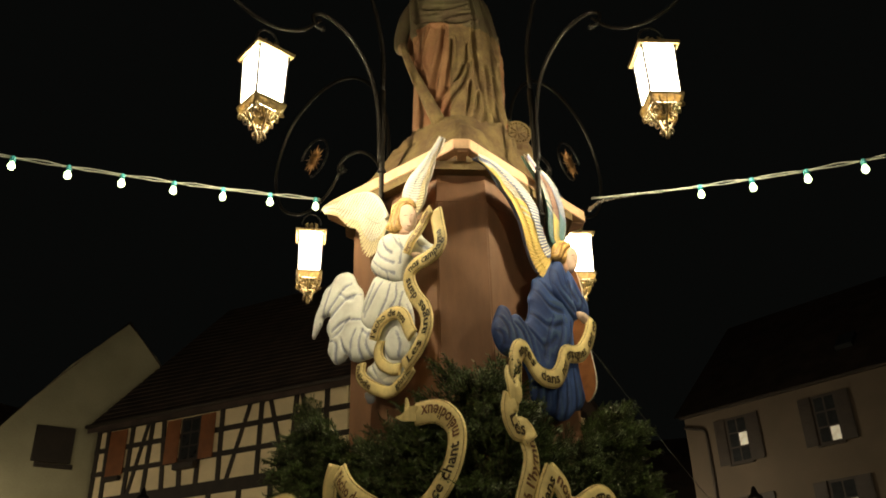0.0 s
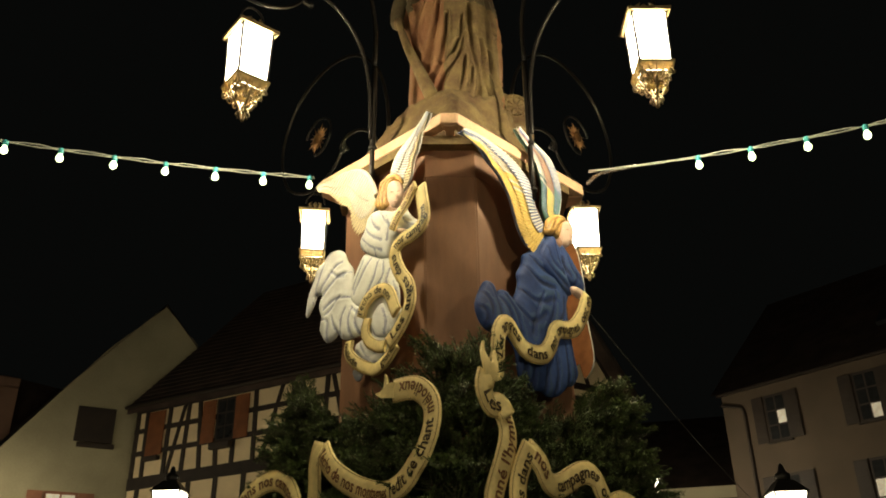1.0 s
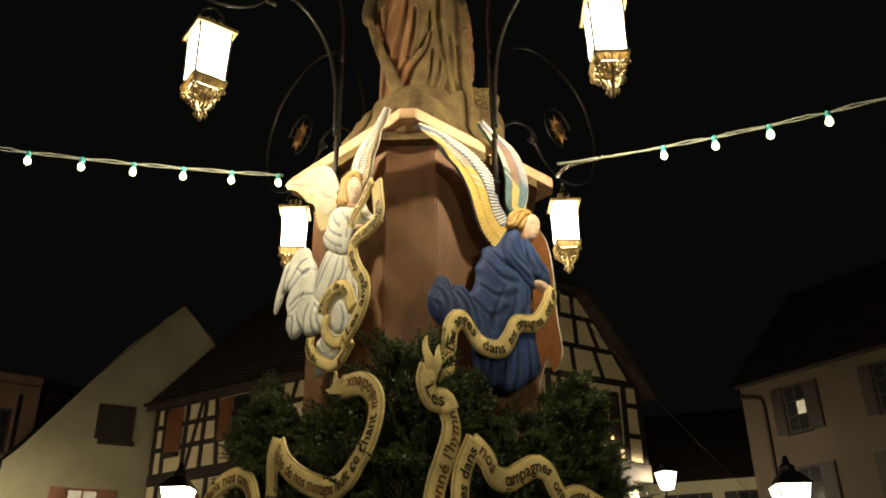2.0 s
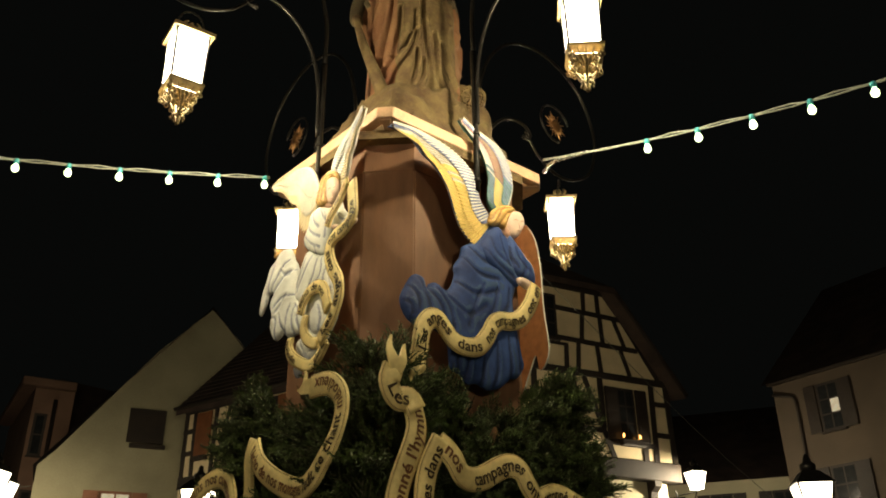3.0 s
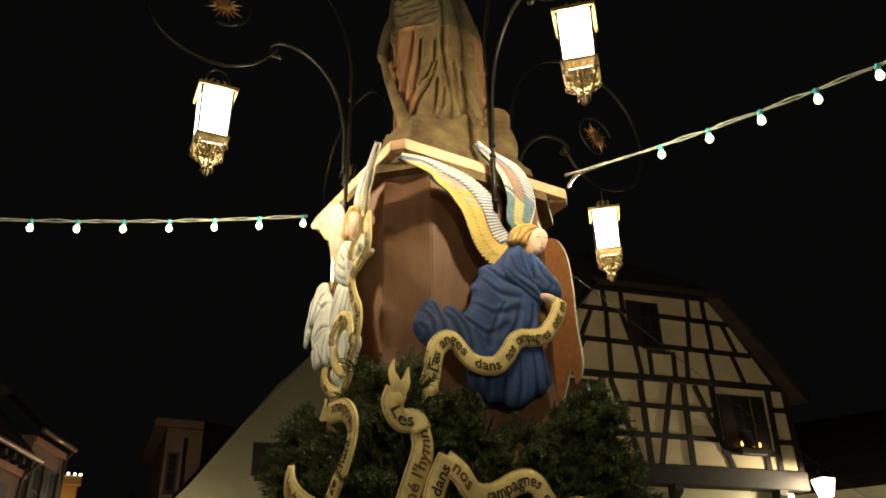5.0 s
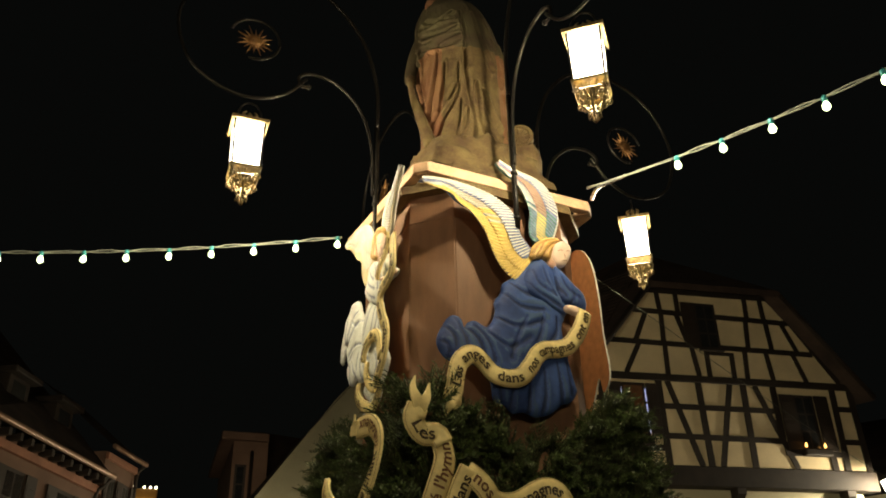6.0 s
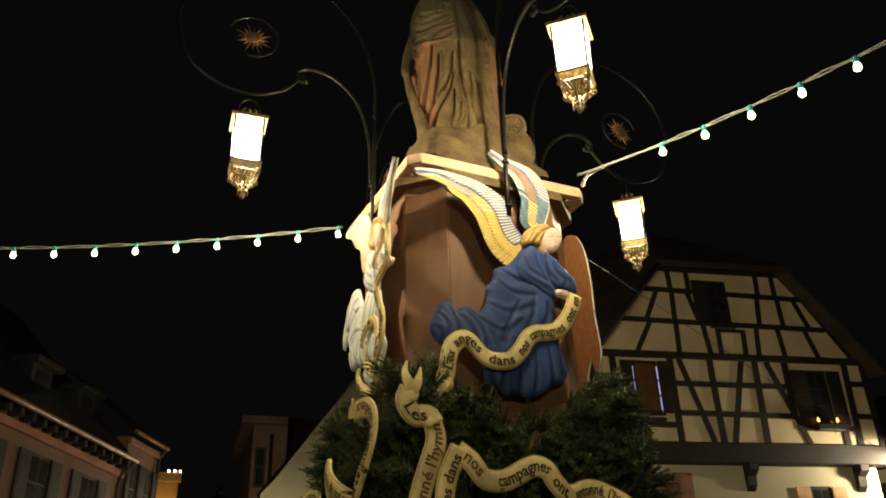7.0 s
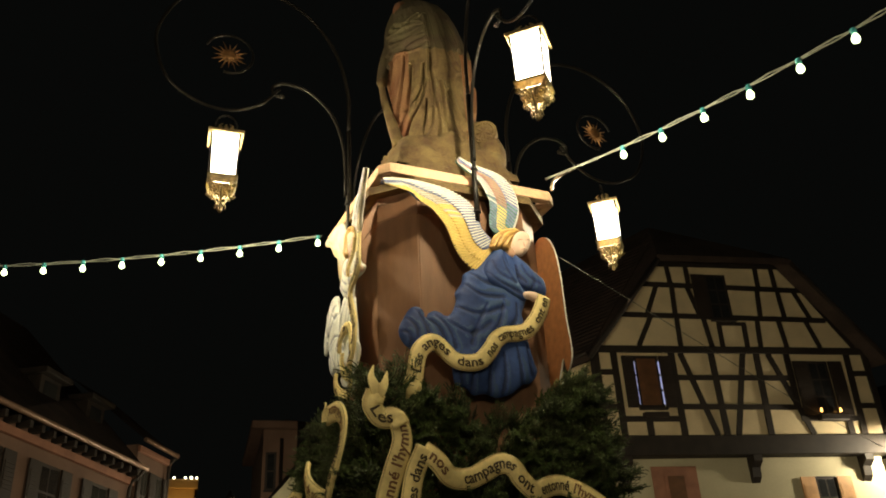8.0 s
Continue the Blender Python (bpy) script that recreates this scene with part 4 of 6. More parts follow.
carve(a, [(0.254, 4.595), (0.304, 4.603), (0.378, 4.561), (0.417, 4.483), (0.359, 4.527), (0.309, 4.51), (0.282, 4.449), (0.294, 4.369), (0.245, 4.359), (0.18, 4.385), (0.138, 4.433), (0.166, 4.479), (0.181, 4.531), (0.203, 4.585)], HAIR_PAINT, 0.075, 0.05, 0.05, polyline_field([[(0.389, 4.533), (0.303, 4.551), (0.253, 4.477), (0.241, 4.377)], [(0.315, 4.575), (0.24, 4.54), (0.216, 4.474), (0.178, 4.413)], [(0.278, 4.524), (0.271, 4.45), (0.286, 4.378)], [(0.228, 4.526), (0.203, 4.46), (0.216, 4.378)]], 0.008), 0.008, step=0.008)
strokes(a, [[(0.331, 4.443), (0.351, 4.443), (0.368, 4.428)], [(0.399, 4.42), (0.416, 4.419), (0.428, 4.408)], [(0.385, 4.408), (0.399, 4.377), (0.39, 4.37)], [(0.363, 4.357), (0.385, 4.352), (0.404, 4.338)]], 0.122, 0.004, 10)
carve(a, [(0.386, 4.147), (0.445, 4.137), (0.491, 4.107), (0.479, 4.092), (0.421, 4.105)], (1, 1, 1, 1), 0.11, 0.03, 0.03)
carve(a, [(0.593, 4.111), (0.649, 4.106), (0.674, 4.074), (0.647, 4.058), (0.603, 4.079)], (1, 1, 1, 1), 0.09, 0.03, 0.03)
for v in a.verts:
    v.co[2] *= 0.6
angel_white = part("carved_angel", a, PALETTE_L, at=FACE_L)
tagged(angel_white, "carved angel in white robe with spread white wings", "angel figure")

# the third figure, seen from behind: a bare board cut to its outline
FACE_B = frame_at(0.70, 0.714, 0.83)
a = bmesh.new()
back_line = spline([(-0.12, 4.60), (-0.22, 4.74), (-0.38, 4.70), (-0.49, 4.52), (-0.53, 4.25), (-0.535, 3.93), (-0.56, 3.62), (-0.47, 3.50), (-0.43, 3.62), (-0.35, 3.50), (-0.25, 3.36), (-0.06, 3.40), (0.15, 3.55), (0.32, 3.9), (0.25, 4.35)], 5, closed=True)
relief(a, back_line, 1, 0.0, 0.02, 0.12, step=0.05, back=0.014, edge_mat=1, back_mat=0)
angel_back = part("carved_angel", a, [M_PLYBACK, M_WHITEWING], at=FACE_B)
tagged(angel_back, "bare stained wooden back of an angel cutout", "angel figure")


# ---- lettered scrolls ----
def text_mesh(body, height):
    cu = bpy.data.curves.new("lettering", "FONT")
    cu.body, cu.size, cu.resolution_u, cu.offset = body, height, 2, 0.022 * height
    ob = new("lettering", cu)
    bpy.context.view_layer.update()
    me = bpy.data.meshes.new_from_object(ob.evaluated_get(bpy.context.evaluated_depsgraph_get()))
    bpy.data.objects.remove(ob)
    bpy.data.curves.remove(cu)
    return me


def scroll(label, m, pts, width, words, waves=2.0, amp=0.03, fork=None, base=0.0, taper=None):
    """A carved banner along a centre line; words: (text, from, to, ink) in shares of its length."""
    top = thing("lettered_scroll", label, "scroll banner", at=m, group="scrolls on the monument")
    c = spline(pts, 10)
    lens = [0.0]
    for p, q in zip(c, c[1:]):
        lens.append(lens[-1] + (q - p).length)
    total = lens[-1]

    def at(s):
        s = max(0, min(total, s))
        i = max(0, min(len(c) - 2, int(np.searchsorted(lens, s)) - 1))
        t = (s - lens[i]) / max(1e-9, lens[i + 1] - lens[i])
        d0 = (c[min(i + 1, len(c) - 1)] - c[max(i - 1, 0)]).normalized()
        d1 = (c[min(i + 2, len(c) - 1)] - c[i]).normalized()
        d = d0.lerp(d1, t).normalized()
        return c[i].lerp(c[i + 1], t), Vector((-d[1], d[0]))

    def place(s, off, lift):
        p, n = at(s)
        w = base + amp * math.sin(waves * 2 * math.pi * s / total + 0.6)
        k = 1.0 if taper is None else taper(s / total)
        curl = 0.16 * width * (off / (width / 2)) ** 2 * -0.5
        return (p[0] + n[0] * off * k, p[1] + n[1] * off * k, w + lift + curl)
    steps = max(20, int(total / 0.018))
    b = bmesh.new()
    grid = []
    for i in range(steps + 1):
        s = total * i / steps
        row = [b.verts.new(place(s, width * q, 0.0)) for q in (-0.5, -0.25, 0, 0.25, 0.5)]
        row += [b.verts.new(place(s, width * q, -0.014)) for q in (0.5, -0.5)]
        grid.append(row)
    for r0, r1 in zip(grid, grid[1:]):
        for j in range(7):
            b.faces.new((r0[j], r0[(j + 1) % 7], r1[(j + 1) % 7], r1[j])).smooth = j < 4
    for r in (grid[0], grid[-1]):
        b.faces.new(r)
    part("banner", b, M_RIBBON, top)
    for q in (-0.465, 0.465):
        b = bmesh.new()
        rows = []
        for i in range(steps + 1):
            s = total * i / steps
            rows.append([b.verts.new(place(s, width * q + e, 0.0025)) for e in (-0.0018, 0.0018)])
        for r0, r1 in zip(rows, rows[1:]):
            b.faces.new((r0[0], r0[1], r1[1], r1[0]))
        part("border_line", b, M_LINE, top)
    for word, s0, s1, ink in words:
        me = text_mesh(word, width * 0.76)
        xs = [v.co[0] for v in me.vertices]
        lo, hi = min(xs), max(xs)
        for v in me.vertices:
            s = total * (s0 + (s1 - s0) * (v.co[0] - lo) / (hi - lo))
            v.co = place(s, v.co[1] - width * 0.25, 0.004)
        source = bmesh.new()
        source.from_mesh(me)
        bpy.data.meshes.remove(me)
        left = set(source.verts)
        while left:
            stack, isle = [left.pop()], []
            while stack:
                v = stack.pop()
                isle.append(v)
                for e in v.link_edges:
                    o = e.other_vert(v)
                    if o in left:
                        left.remove(o)
                        stack.append(o)
            index = {v: i for i, v in enumerate(isle)}
            lm = bpy.data.meshes.new("letter")
            lm.from_pydata([tuple(v.co) for v in isle], [], [[index[v] for v in f.verts] for f in {f for v in isle for f in v.link_faces}])
            lm.materials.append(ink)
            ob = new("letter", lm)
            ob.parent = top
        source.free()
    if fork:
        for k, tip in enumerate(fork):
            b = bmesh.new()
            tail = spline(tip, 6)
            rows = []
            for i, p in enumerate(tail):
                t = i / (len(tail) - 1)
                d = (tail[min(i + 1, len(tail) - 1)] - tail[max(i - 1, 0)]).normalized()
                n = Vector((-d[1], d[0])) * (width * 0.30 * (1 - t) + 0.004)
                w = base + amp * math.sin(0.6) + 0.012 * math.sin(5 * t)
                rows.append([b.verts.new((p[0] + n[0] * e, p[1] + n[1] * e, w + l)) for e, l in ((-1, 0), (1, 0), (1, -0.012), (-1, -0.012))])
            for r0, r1 in zip(rows, rows[1:]):
                for j in range(4):
                    b.faces.new((r0[j], r0[(j + 1) % 4], r1[(j + 1) % 4], r1[j]))
            b.faces.new(rows[0])
            b.faces.new(rows[-1])
            part("tail", b, M_RIBBON, top)
    return top


CREAM = "cream wooden scroll with gothic lettering"
scroll(CREAM + " before the blue robe", FACE_R, [(-0.753, 3.124), (-0.73, 3.207), (-0.71, 3.309), (-0.676, 3.388), (-0.605, 3.453), (-0.537, 3.466), (-0.477, 3.425), (-0.409, 3.366), (-0.321, 3.347), (-0.216, 3.371), (-0.13, 3.459), (-0.064, 3.546), (0.024, 3.608), (0.133, 3.636), (0.237, 3.68), (0.317, 3.777), (0.367, 3.881), (0.388, 3.956)], 0.120, [("Les", 0.06, 0.14, M_INK), ("anges", 0.17, 0.33, M_INK), ("dans", 0.37, 0.48, M_INK), ("nos", 0.52, 0.59, M_INK), ("campagnes", 0.62, 0.83, M_INK), ("ont en", 0.86, 0.99, M_INK)], 2.2, 0.018, [[(-0.743, 3.147), (-0.783, 3.078), (-0.789, 3.029)], [(-0.743, 3.147), (-0.716, 3.112), (-0.736, 3.077)]], base=0.098)
scroll(CREAM + " winding before the white robe", FACE_L, [(0.345, 3.396), (0.442, 3.451), (0.513, 3.528), (0.543, 3.62), (0.512, 3.727), (0.435, 3.825), (0.383, 3.928), (0.388, 4.006), (0.458, 4.04), (0.569, 4.042), (0.656, 4.065), (0.682, 4.123), (0.659, 4.229), (0.626, 4.355)], 0.098, [("Les", 0.04, 0.15, M_INK), ("anges", 0.18, 0.36, M_INK), ("dans", 0.40, 0.53, M_INK), ("nos", 0.57, 0.65, M_INK), ("campagne", 0.67, 0.87, M_INK)], 1.5, 0.012, base=0.088)
scroll(CREAM + " held up before a white robe", FACE_L, [(0.375, 4.141), (0.427, 4.214), (0.494, 4.286), (0.558, 4.351), (0.606, 4.372)], 0.068, [("hymne des cieux", 0.05, 0.95, M_INK_RED)], 1.0, 0.008, base=0.094)
scroll(CREAM + " over white-robed knees", FACE_L, [(0.044, 3.655), (0.086, 3.733), (0.163, 3.783), (0.251, 3.785), (0.315, 3.734), (0.36, 3.648), (0.405, 3.581)], 0.088, [("l'écho de nos", 0.03, 0.75, M_INK)], 1.0, 0.01, base=0.075)
scroll(CREAM + " looped round the hem", FACE_L, [(-0.083, 3.537), (-0.085, 3.462), (-0.019, 3.384), (0.086, 3.32), (0.18, 3.289), (0.293, 3.323), (0.394, 3.387)], 0.080, [("mélodie", 0.03, 0.36, M_INK), ("gloria", 0.72, 0.97, M_INK)], 1.0, 0.01, base=0.066)
scroll("shaded inner turn of a cream painted scroll", FACE_L, [(0.1, 3.639), (0.077, 3.562), (0.102, 3.489), (0.178, 3.435), (0.282, 3.407)], 0.075, [], 1.0, 0.01, base=0.060)
LOW_R = frame_at(0.763, -0.647, 1.10)
LOW_L = frame_at(-0.735, -0.678, 1.07)
scroll(CREAM + " and flame-shaped tails", LOW_R, [(-1.035, 2.99), (-1.06, 2.91), (-1.00, 2.845), (-0.91, 2.85), (-0.875, 2.80)], 0.128, [("Les", 0.30, 0.74, M_INK)], 1.0, 0.01, [[(-1.03, 2.98), (-1.07, 3.07), (-1.05, 3.16)], [(-1.03, 2.98), (-0.985, 3.05), (-0.96, 3.13)]])
scroll(CREAM + " hanging upright on fir branches", LOW_R, [(-1.02, 2.02), (-1.00, 2.2), (-0.96, 2.38), (-0.91, 2.57), (-0.865, 2.72), (-0.875, 2.84)], 0.128, [("entonné l'hymn", 0.22, 0.96, M_INK_RED)], 1.5, 0.02, base=-0.02)
scroll(CREAM + " rising from the fir branches", LOW_R, [(-0.88, 2.05), (-0.85, 2.25), (-0.82, 2.42), (-0.79, 2.54), (-0.735, 2.67)], 0.12, [("les anges dans", 0.10, 0.93, M_INK)], 1.0, 0.02, base=0.02)
scroll(CREAM + " waving along the fir branches", LOW_R, [(-0.745, 2.66), (-0.66, 2.60), (-0.56, 2.515), (-0.40, 2.525), (-0.23, 2.61), (-0.14, 2.595), (-0.08, 2.515), (0.03, 2.46), (0.21, 2.51), (0.35, 2.47), (0.52, 2.36), (0.66, 2.24)], 0.128, [("nos", 0.03, 0.12, M_INK_RED), ("campagnes", 0.20, 0.43, M_INK), ("ont", 0.46, 0.54, M_INK), ("entonné", 0.58, 0.72, M_INK), ("l'hymne", 0.74, 0.88, M_INK_RED)], 2.5, 0.03)
scroll(CREAM + " curling on fir branches", LOW_L, [(0.02, 2.80), (0.15, 2.655), (0.34, 2.535), (0.57, 2.475), (0.77, 2.495), (0.88, 2.58), (0.935, 2.68), (0.945, 2.80), (0.915, 2.90), (0.82, 2.98), (0.68, 2.99)], 0.128, [("l'écho de nos montagnes", 0.02, 0.44, M_INK_RED), ("redit ce chant", 0.46, 0.76, M_INK), ("mélodieux", 0.78, 0.97, M_INK_RED)], 2.0, 0.03, [[(0.69, 2.99), (0.63, 3.02), (0.60, 3.10)], [(0.69, 2.99), (0.60, 2.99), (0.52, 3.01)]])
scroll("plain back of a cream painted scroll", LOW_L, [(-0.05, 2.86), (-0.10, 2.71), (-0.14, 2.56), (-0.17, 2.35)], 0.12, [], 1.0, 0.02, base=-0.02)
scroll(CREAM + " arched on the fir branches", LOW_L, [(-0.96, 2.52), (-0.84, 2.64), (-0.68, 2.71), (-0.52, 2.71), (-0.36, 2.63), (-0.24, 2.50), (-0.19, 2.38)], 0.128, [("dans nos campagnes", 0.12, 0.95, M_INK_RED)], 1.2, 0.02)

# ---- fir greenery ----
def fir_spray(seed):
    """A flat spray of fir: a stem with paired side twigs, all set with needles."""
    r = random.Random(seed)
    bm = bmesh.new()
    twigs = []
    main = [Vector((0.042 * i, 0, 0.015 * math.sin(i) - 0.0018 * i * i)) for i in range(9)]
    twigs.append(main)
    for i in range(2, 9):
        for sgn in (1, -1):
            ln = 0.22 * (1 - i / 12) * r.uniform(0.7, 1.1)
            d = Vector((0.72, sgn * 0.7, r.uniform(-0.15, 0.2))).normalized()
            twigs.append([main[i - 1] + d * ln * t + Vector((0.05 * t * t, 0, -0.03 * t * t)) for t in (0, 0.33, 0.66, 1.0)])
            if i < 6:
                e = Vector((0.95, sgn * 0.25, r.uniform(0, 0.3))).normalized()
                root = main[i - 1] + d * ln * 0.5
                twigs.append([root + e * ln * 0.5 * t for t in (0, 0.5, 1.0)])
    for tw in twigs:
        tube(bm, tw, 0.0045, 4, 1, lambda t: 1.1 - 0.6 * t, caps=False)
        ln = sum((q - p).length for p, q in zip(tw, tw[1:]))
        for k in range(max(10, int(ln / 0.0058))):
            t = r.random() * (len(tw) - 1)
            i = min(int(t), len(tw) - 2)
            p = tw[i].lerp(tw[i + 1], t - i)
            d = (tw[i + 1] - tw[i]).normalized()
            o = Vector((r.gauss(0, 1), r.gauss(0, 1), r.gauss(0.3, 0.8)))
            o = (o - d * o.dot(d)).normalized()
            n = (o * 0.85 + d * 0.6).normalized() * r.uniform(0.020, 0.032)
            w = n.cross(d).normalized() * 0.0042
            vs = [bm.verts.new(c) for c in (p - w, p + w, p + n + w * 0.5, p + n - w * 0.5)]
            bm.faces.new(vs)
    me = bpy.data.meshes.new("fir_spray")
    bm.to_mesh(me)
    bm.free()
    me.materials.append(M_NEEDLE)
    me.materials.append(M_TWIG)
    return me


greens = thing("fir_greenery", "dense dark green fir branches heaped round the pillar", "fir branches")
# Near-black solid inside the heap: shade between the branches put into colour.
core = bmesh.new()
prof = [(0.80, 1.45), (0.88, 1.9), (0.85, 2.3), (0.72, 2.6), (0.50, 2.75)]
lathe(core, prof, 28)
part("shade_core", core, material("shaded_depth", (0.006, 0.010, 0.003), 0.95, spread=0.4, scale=12, fine=50, bump=0.8), greens)
sprays = [fir_spray(k) for k in range(6)]
rng = random.Random(21)
heap_co, heap_faces, heap_mats, heap_count = [], [], [], 0
spray_data = []
for me in sprays:
    co = np.array([(*v.co, 1.0) for v in me.vertices])
    spray_data.append((co, [tuple(p.vertices) for p in me.polygons], [p.material_index for p in me.polygons]))
for k in range(1180):
    ang = rng.uniform(-195, 25) if k < 1080 else rng.uniform(25, 165)
    if k % 5 == 0:
        ang = rng.choice((-178, -92, 3)) + rng.gauss(0, 9)
    near = max(math.cos(radians(ang - f)) for f in (-40.3, -137.3, 45, 135))
    corner = (1 - near) / 0.3
    t = rng.random() ** 0.62
    top_z = 3.04 + (0.24 if -130 < ang < -50 else 0.46) * corner
    z = 1.75 + (top_z - 1.75) * t
    reach = (1.0 if t < 0.6 else 1.0 - 0.32 * (t - 0.6)) / near
    up = rng.uniform(10, 85) if t > 0.3 else rng.uniform(-20, 60)
    sc = rng.uniform(0.42, 0.78) + 0.12 * corner
    place = pose(reach * 0.84 * math.cos(radians(ang)), reach * 0.84 * math.sin(radians(ang)), z - 0.12, 0, 0, ang + rng.uniform(-70, 70)) @ pose(0, 0, 0, rng.uniform(-70, 70), -up, 0) @ Matrix.Scale(sc, 4)
    if k % 4 == 0:
        ob = new("fir_branch", sprays[k % 6])
        ob.parent = greens
        ob.matrix_basis = place
    else:
        co, faces, mats = spray_data[k % 6]
        heap_co.append((co @ np.array(place).T)[:, :3])
        heap_faces += [tuple(i + heap_count for i in f) for f in faces]
        heap_mats += mats
        heap_count += len(co)
heap = bpy.data.meshes.new("fir_foliage")
heap.from_pydata(np.concatenate(heap_co), [], heap_faces)
heap.materials.append(M_NEEDLE)
heap.materials.append(M_TWIG)
heap.polygons.foreach_set("material_index", heap_mats)
foliage = new("fir_foliage", heap)
foliage.parent = greens
tagged(foliage, kind="stuff")

# ---- festoon lights ----
def festoon(label, start, step, count, sag, first, cables=True):
    """Two twisted cables from the collar with bulbs hung below at even steps."""
    top = thing("festoon_light", label, "string lights", group="festoon lights over the square")
    start, step = Vector(start), Vector(step)
    n = count + 3

    def on(k):
        t = k / n
        return start + step * k + Vector((0, 0, -sag * 4 * t * (1 - t)))
    for j in range(2):
        b = bmesh.new()
        pts = []
        for i in range(n * 4 + 1):
            k = i / 4
            p = on(k)
            loose = 0.016 * math.sin(math.pi * ((k - first) % 1.0)) if k > first else 0.006
            pts.append(p + Vector((0.004 * math.sin(k * 9 + j * 3), 0.004 * math.cos(k * 9 + j * 3), (loose if j else -loose * 0.3))))
        tube(b, pts, 0.0052, 5)
        part("cable", b, M_CABLE, top)
    for i in range(count):
        p = on(first + i)
        b = bmesh.new()
        lathe(b, [(0.012, -0.032), (0.018, -0.028), (0.019, 0.0), (0.012, 0.012)], 10, 0, p)
        sk = part("socket", b, M_SOCKET, top)
        b = bmesh.new()
        lathe(b, [(0.010, -0.032), (0.015, -0.040), (0.022, -0.054), (0.0245, -0.068), (0.021, -0.081), (0.012, -0.090), (0.003, -0.093)], 12, 0, p)
        part("bulb", b, M_BULB, sk, "lit round bulb")
    return top


festoon("string of lit round bulbs on pale cable, slack", (-1.04, -0.155, 4.98), (-0.3157, -0.129, 0.040), 26, 0.56, 0.10)
festoon("string of lit round bulbs on twisted pale cable", (1.017, -0.148, 4.97), (0.3015, -0.1745, 0.022), 22, 0.60, 2.30)
festoon("string of tiny lights across the far street", (-10.92, 9.18, 5.07), (0.162, 0.128, -0.014), 8, 0.15, 0.5)
b = bmesh.new()
tube(b, spline([(1.02, 0.0, 4.955), (1.10, -0.16, 4.945), (1.33, -0.32, 4.905)], 10), 0.014, 7)
tagged(part("tape_wrap", b, M_FOIL), "silver tape wound round the cable splice", "tape")
b = bmesh.new()
tube(b, spline([(0.70, 1.02, 4.97 - 0.06), (2.95, 4.19, 3.61), (5.19, 7.35, 2.80), (7.43, 10.52, 2.53), (9.68, 13.69, 2.82), (11.15, 16.12, 3.4)], 10), 0.0032, 5)
tagged(part("overhead_cable", b, M_WIRE), "thin cable strung from the monument to a house", "cable")

# ---- houses ----
def window(parent, m, u0, z0, u1, z1, cols=2, rows=3, frame_mat=M_TIMBER, glass=M_GLASS, lit=(), pane_mat=M_LITPANE, shutter=None, shutter_w=0.42, deep=0.03, one_side=0, open_gap=0.0):
    """A casement: frame, bars, panes, sill and, where given, shutters beside it."""
    w = part("window", a_box((u0 - 0.05, z0 - 0.05, -0.02), (u1 + 0.05, z1 + 0.05, deep)), frame_mat, parent, at=m)
    du, dz = (u1 - u0) / cols, (z1 - z0) / rows
    for i in range(cols):
        for j in range(rows):
            g = part("pane", a_box((u0 + du * i + 0.025, z0 + dz * j + 0.025, deep), (u0 + du * (i + 1) - 0.025, z0 + dz * (j + 1) - 0.025, deep + 0.006)), pane_mat if (i, j) in lit else glass, w)
    part("sill", a_box((u0 - 0.09, z0 - 0.10, deep), (u1 + 0.09, z0 - 0.05, deep + 0.09), 0.01), frame_mat, w)
    if shutter:
        for sgn in (-1, 1):
            if one_side and sgn != one_side:
                continue
            a0 = u0 - 0.06 - shutter_w if sgn < 0 else u1 + 0.06
            sh = part("shutter", a_box((a0, z0 - 0.04, deep + 0.008), (a0 + shutter_w, z1 + 0.04, deep + 0.045), 0.006), shutter, parent, at=m)
            for q in (0.12, 0.55):
                hz = (z1 - z0) * 0.36
                b = bmesh.new()
                for k in range(7):
                    zz = z0 + (z1 - z0) * q + hz * k / 7
                    box(b, (a0 + 0.05, zz, deep + 0.047), (a0 + shutter_w - 0.05, zz + hz / 9, deep + 0.058))
                part("louvres", b, shutter, sh)
    return w


def timber(parent, m, name, u0, z0, u1, z1, wid=0.17, proud=0.035):
    b = bmesh.new()
    d = Vector((u1 - u0, z1 - z0))
    n = Vector((-d[1], d[0])).normalized() * wid / 2
    a0, a1 = Vector((u0, z0)), Vector((u1, z1))
    lo = [b.verts.new((p[0], p[1], 0.0)) for p in (a0 - n, a1 - n, a1 + n, a0 + n)]
    hi = [b.verts.new((p[0], p[1], proud)) for p in (a0 - n * 0.93, a1 - n * 0.93, a1 + n * 0.93, a0 + n * 0.93)]
    b.faces.new(lo)
    b.faces.new(hi)
    for j in range(4):
        b.faces.new((lo[j], lo[(j + 1) % 4], hi[(j + 1) % 4], hi[j]))
    return part(name, b, M_TIMBER, parent, at=m)


def wall(parent, m, outline, thick, mat, name="wall", label=""):
    b = bmesh.new()
    f = [b.verts.new((u, z, 0)) for u, z in outline]
    r = [b.verts.new((u, z, -thick)) for u, z in outline]
    b.faces.new(f)
    b.faces.new(r)
    k = len(f)
    for j in range(k):
        b.faces.new((f[j], f[(j + 1) % k], r[(j + 1) % k], r[j]))
    return part(name, b, mat, parent, label, at=m)


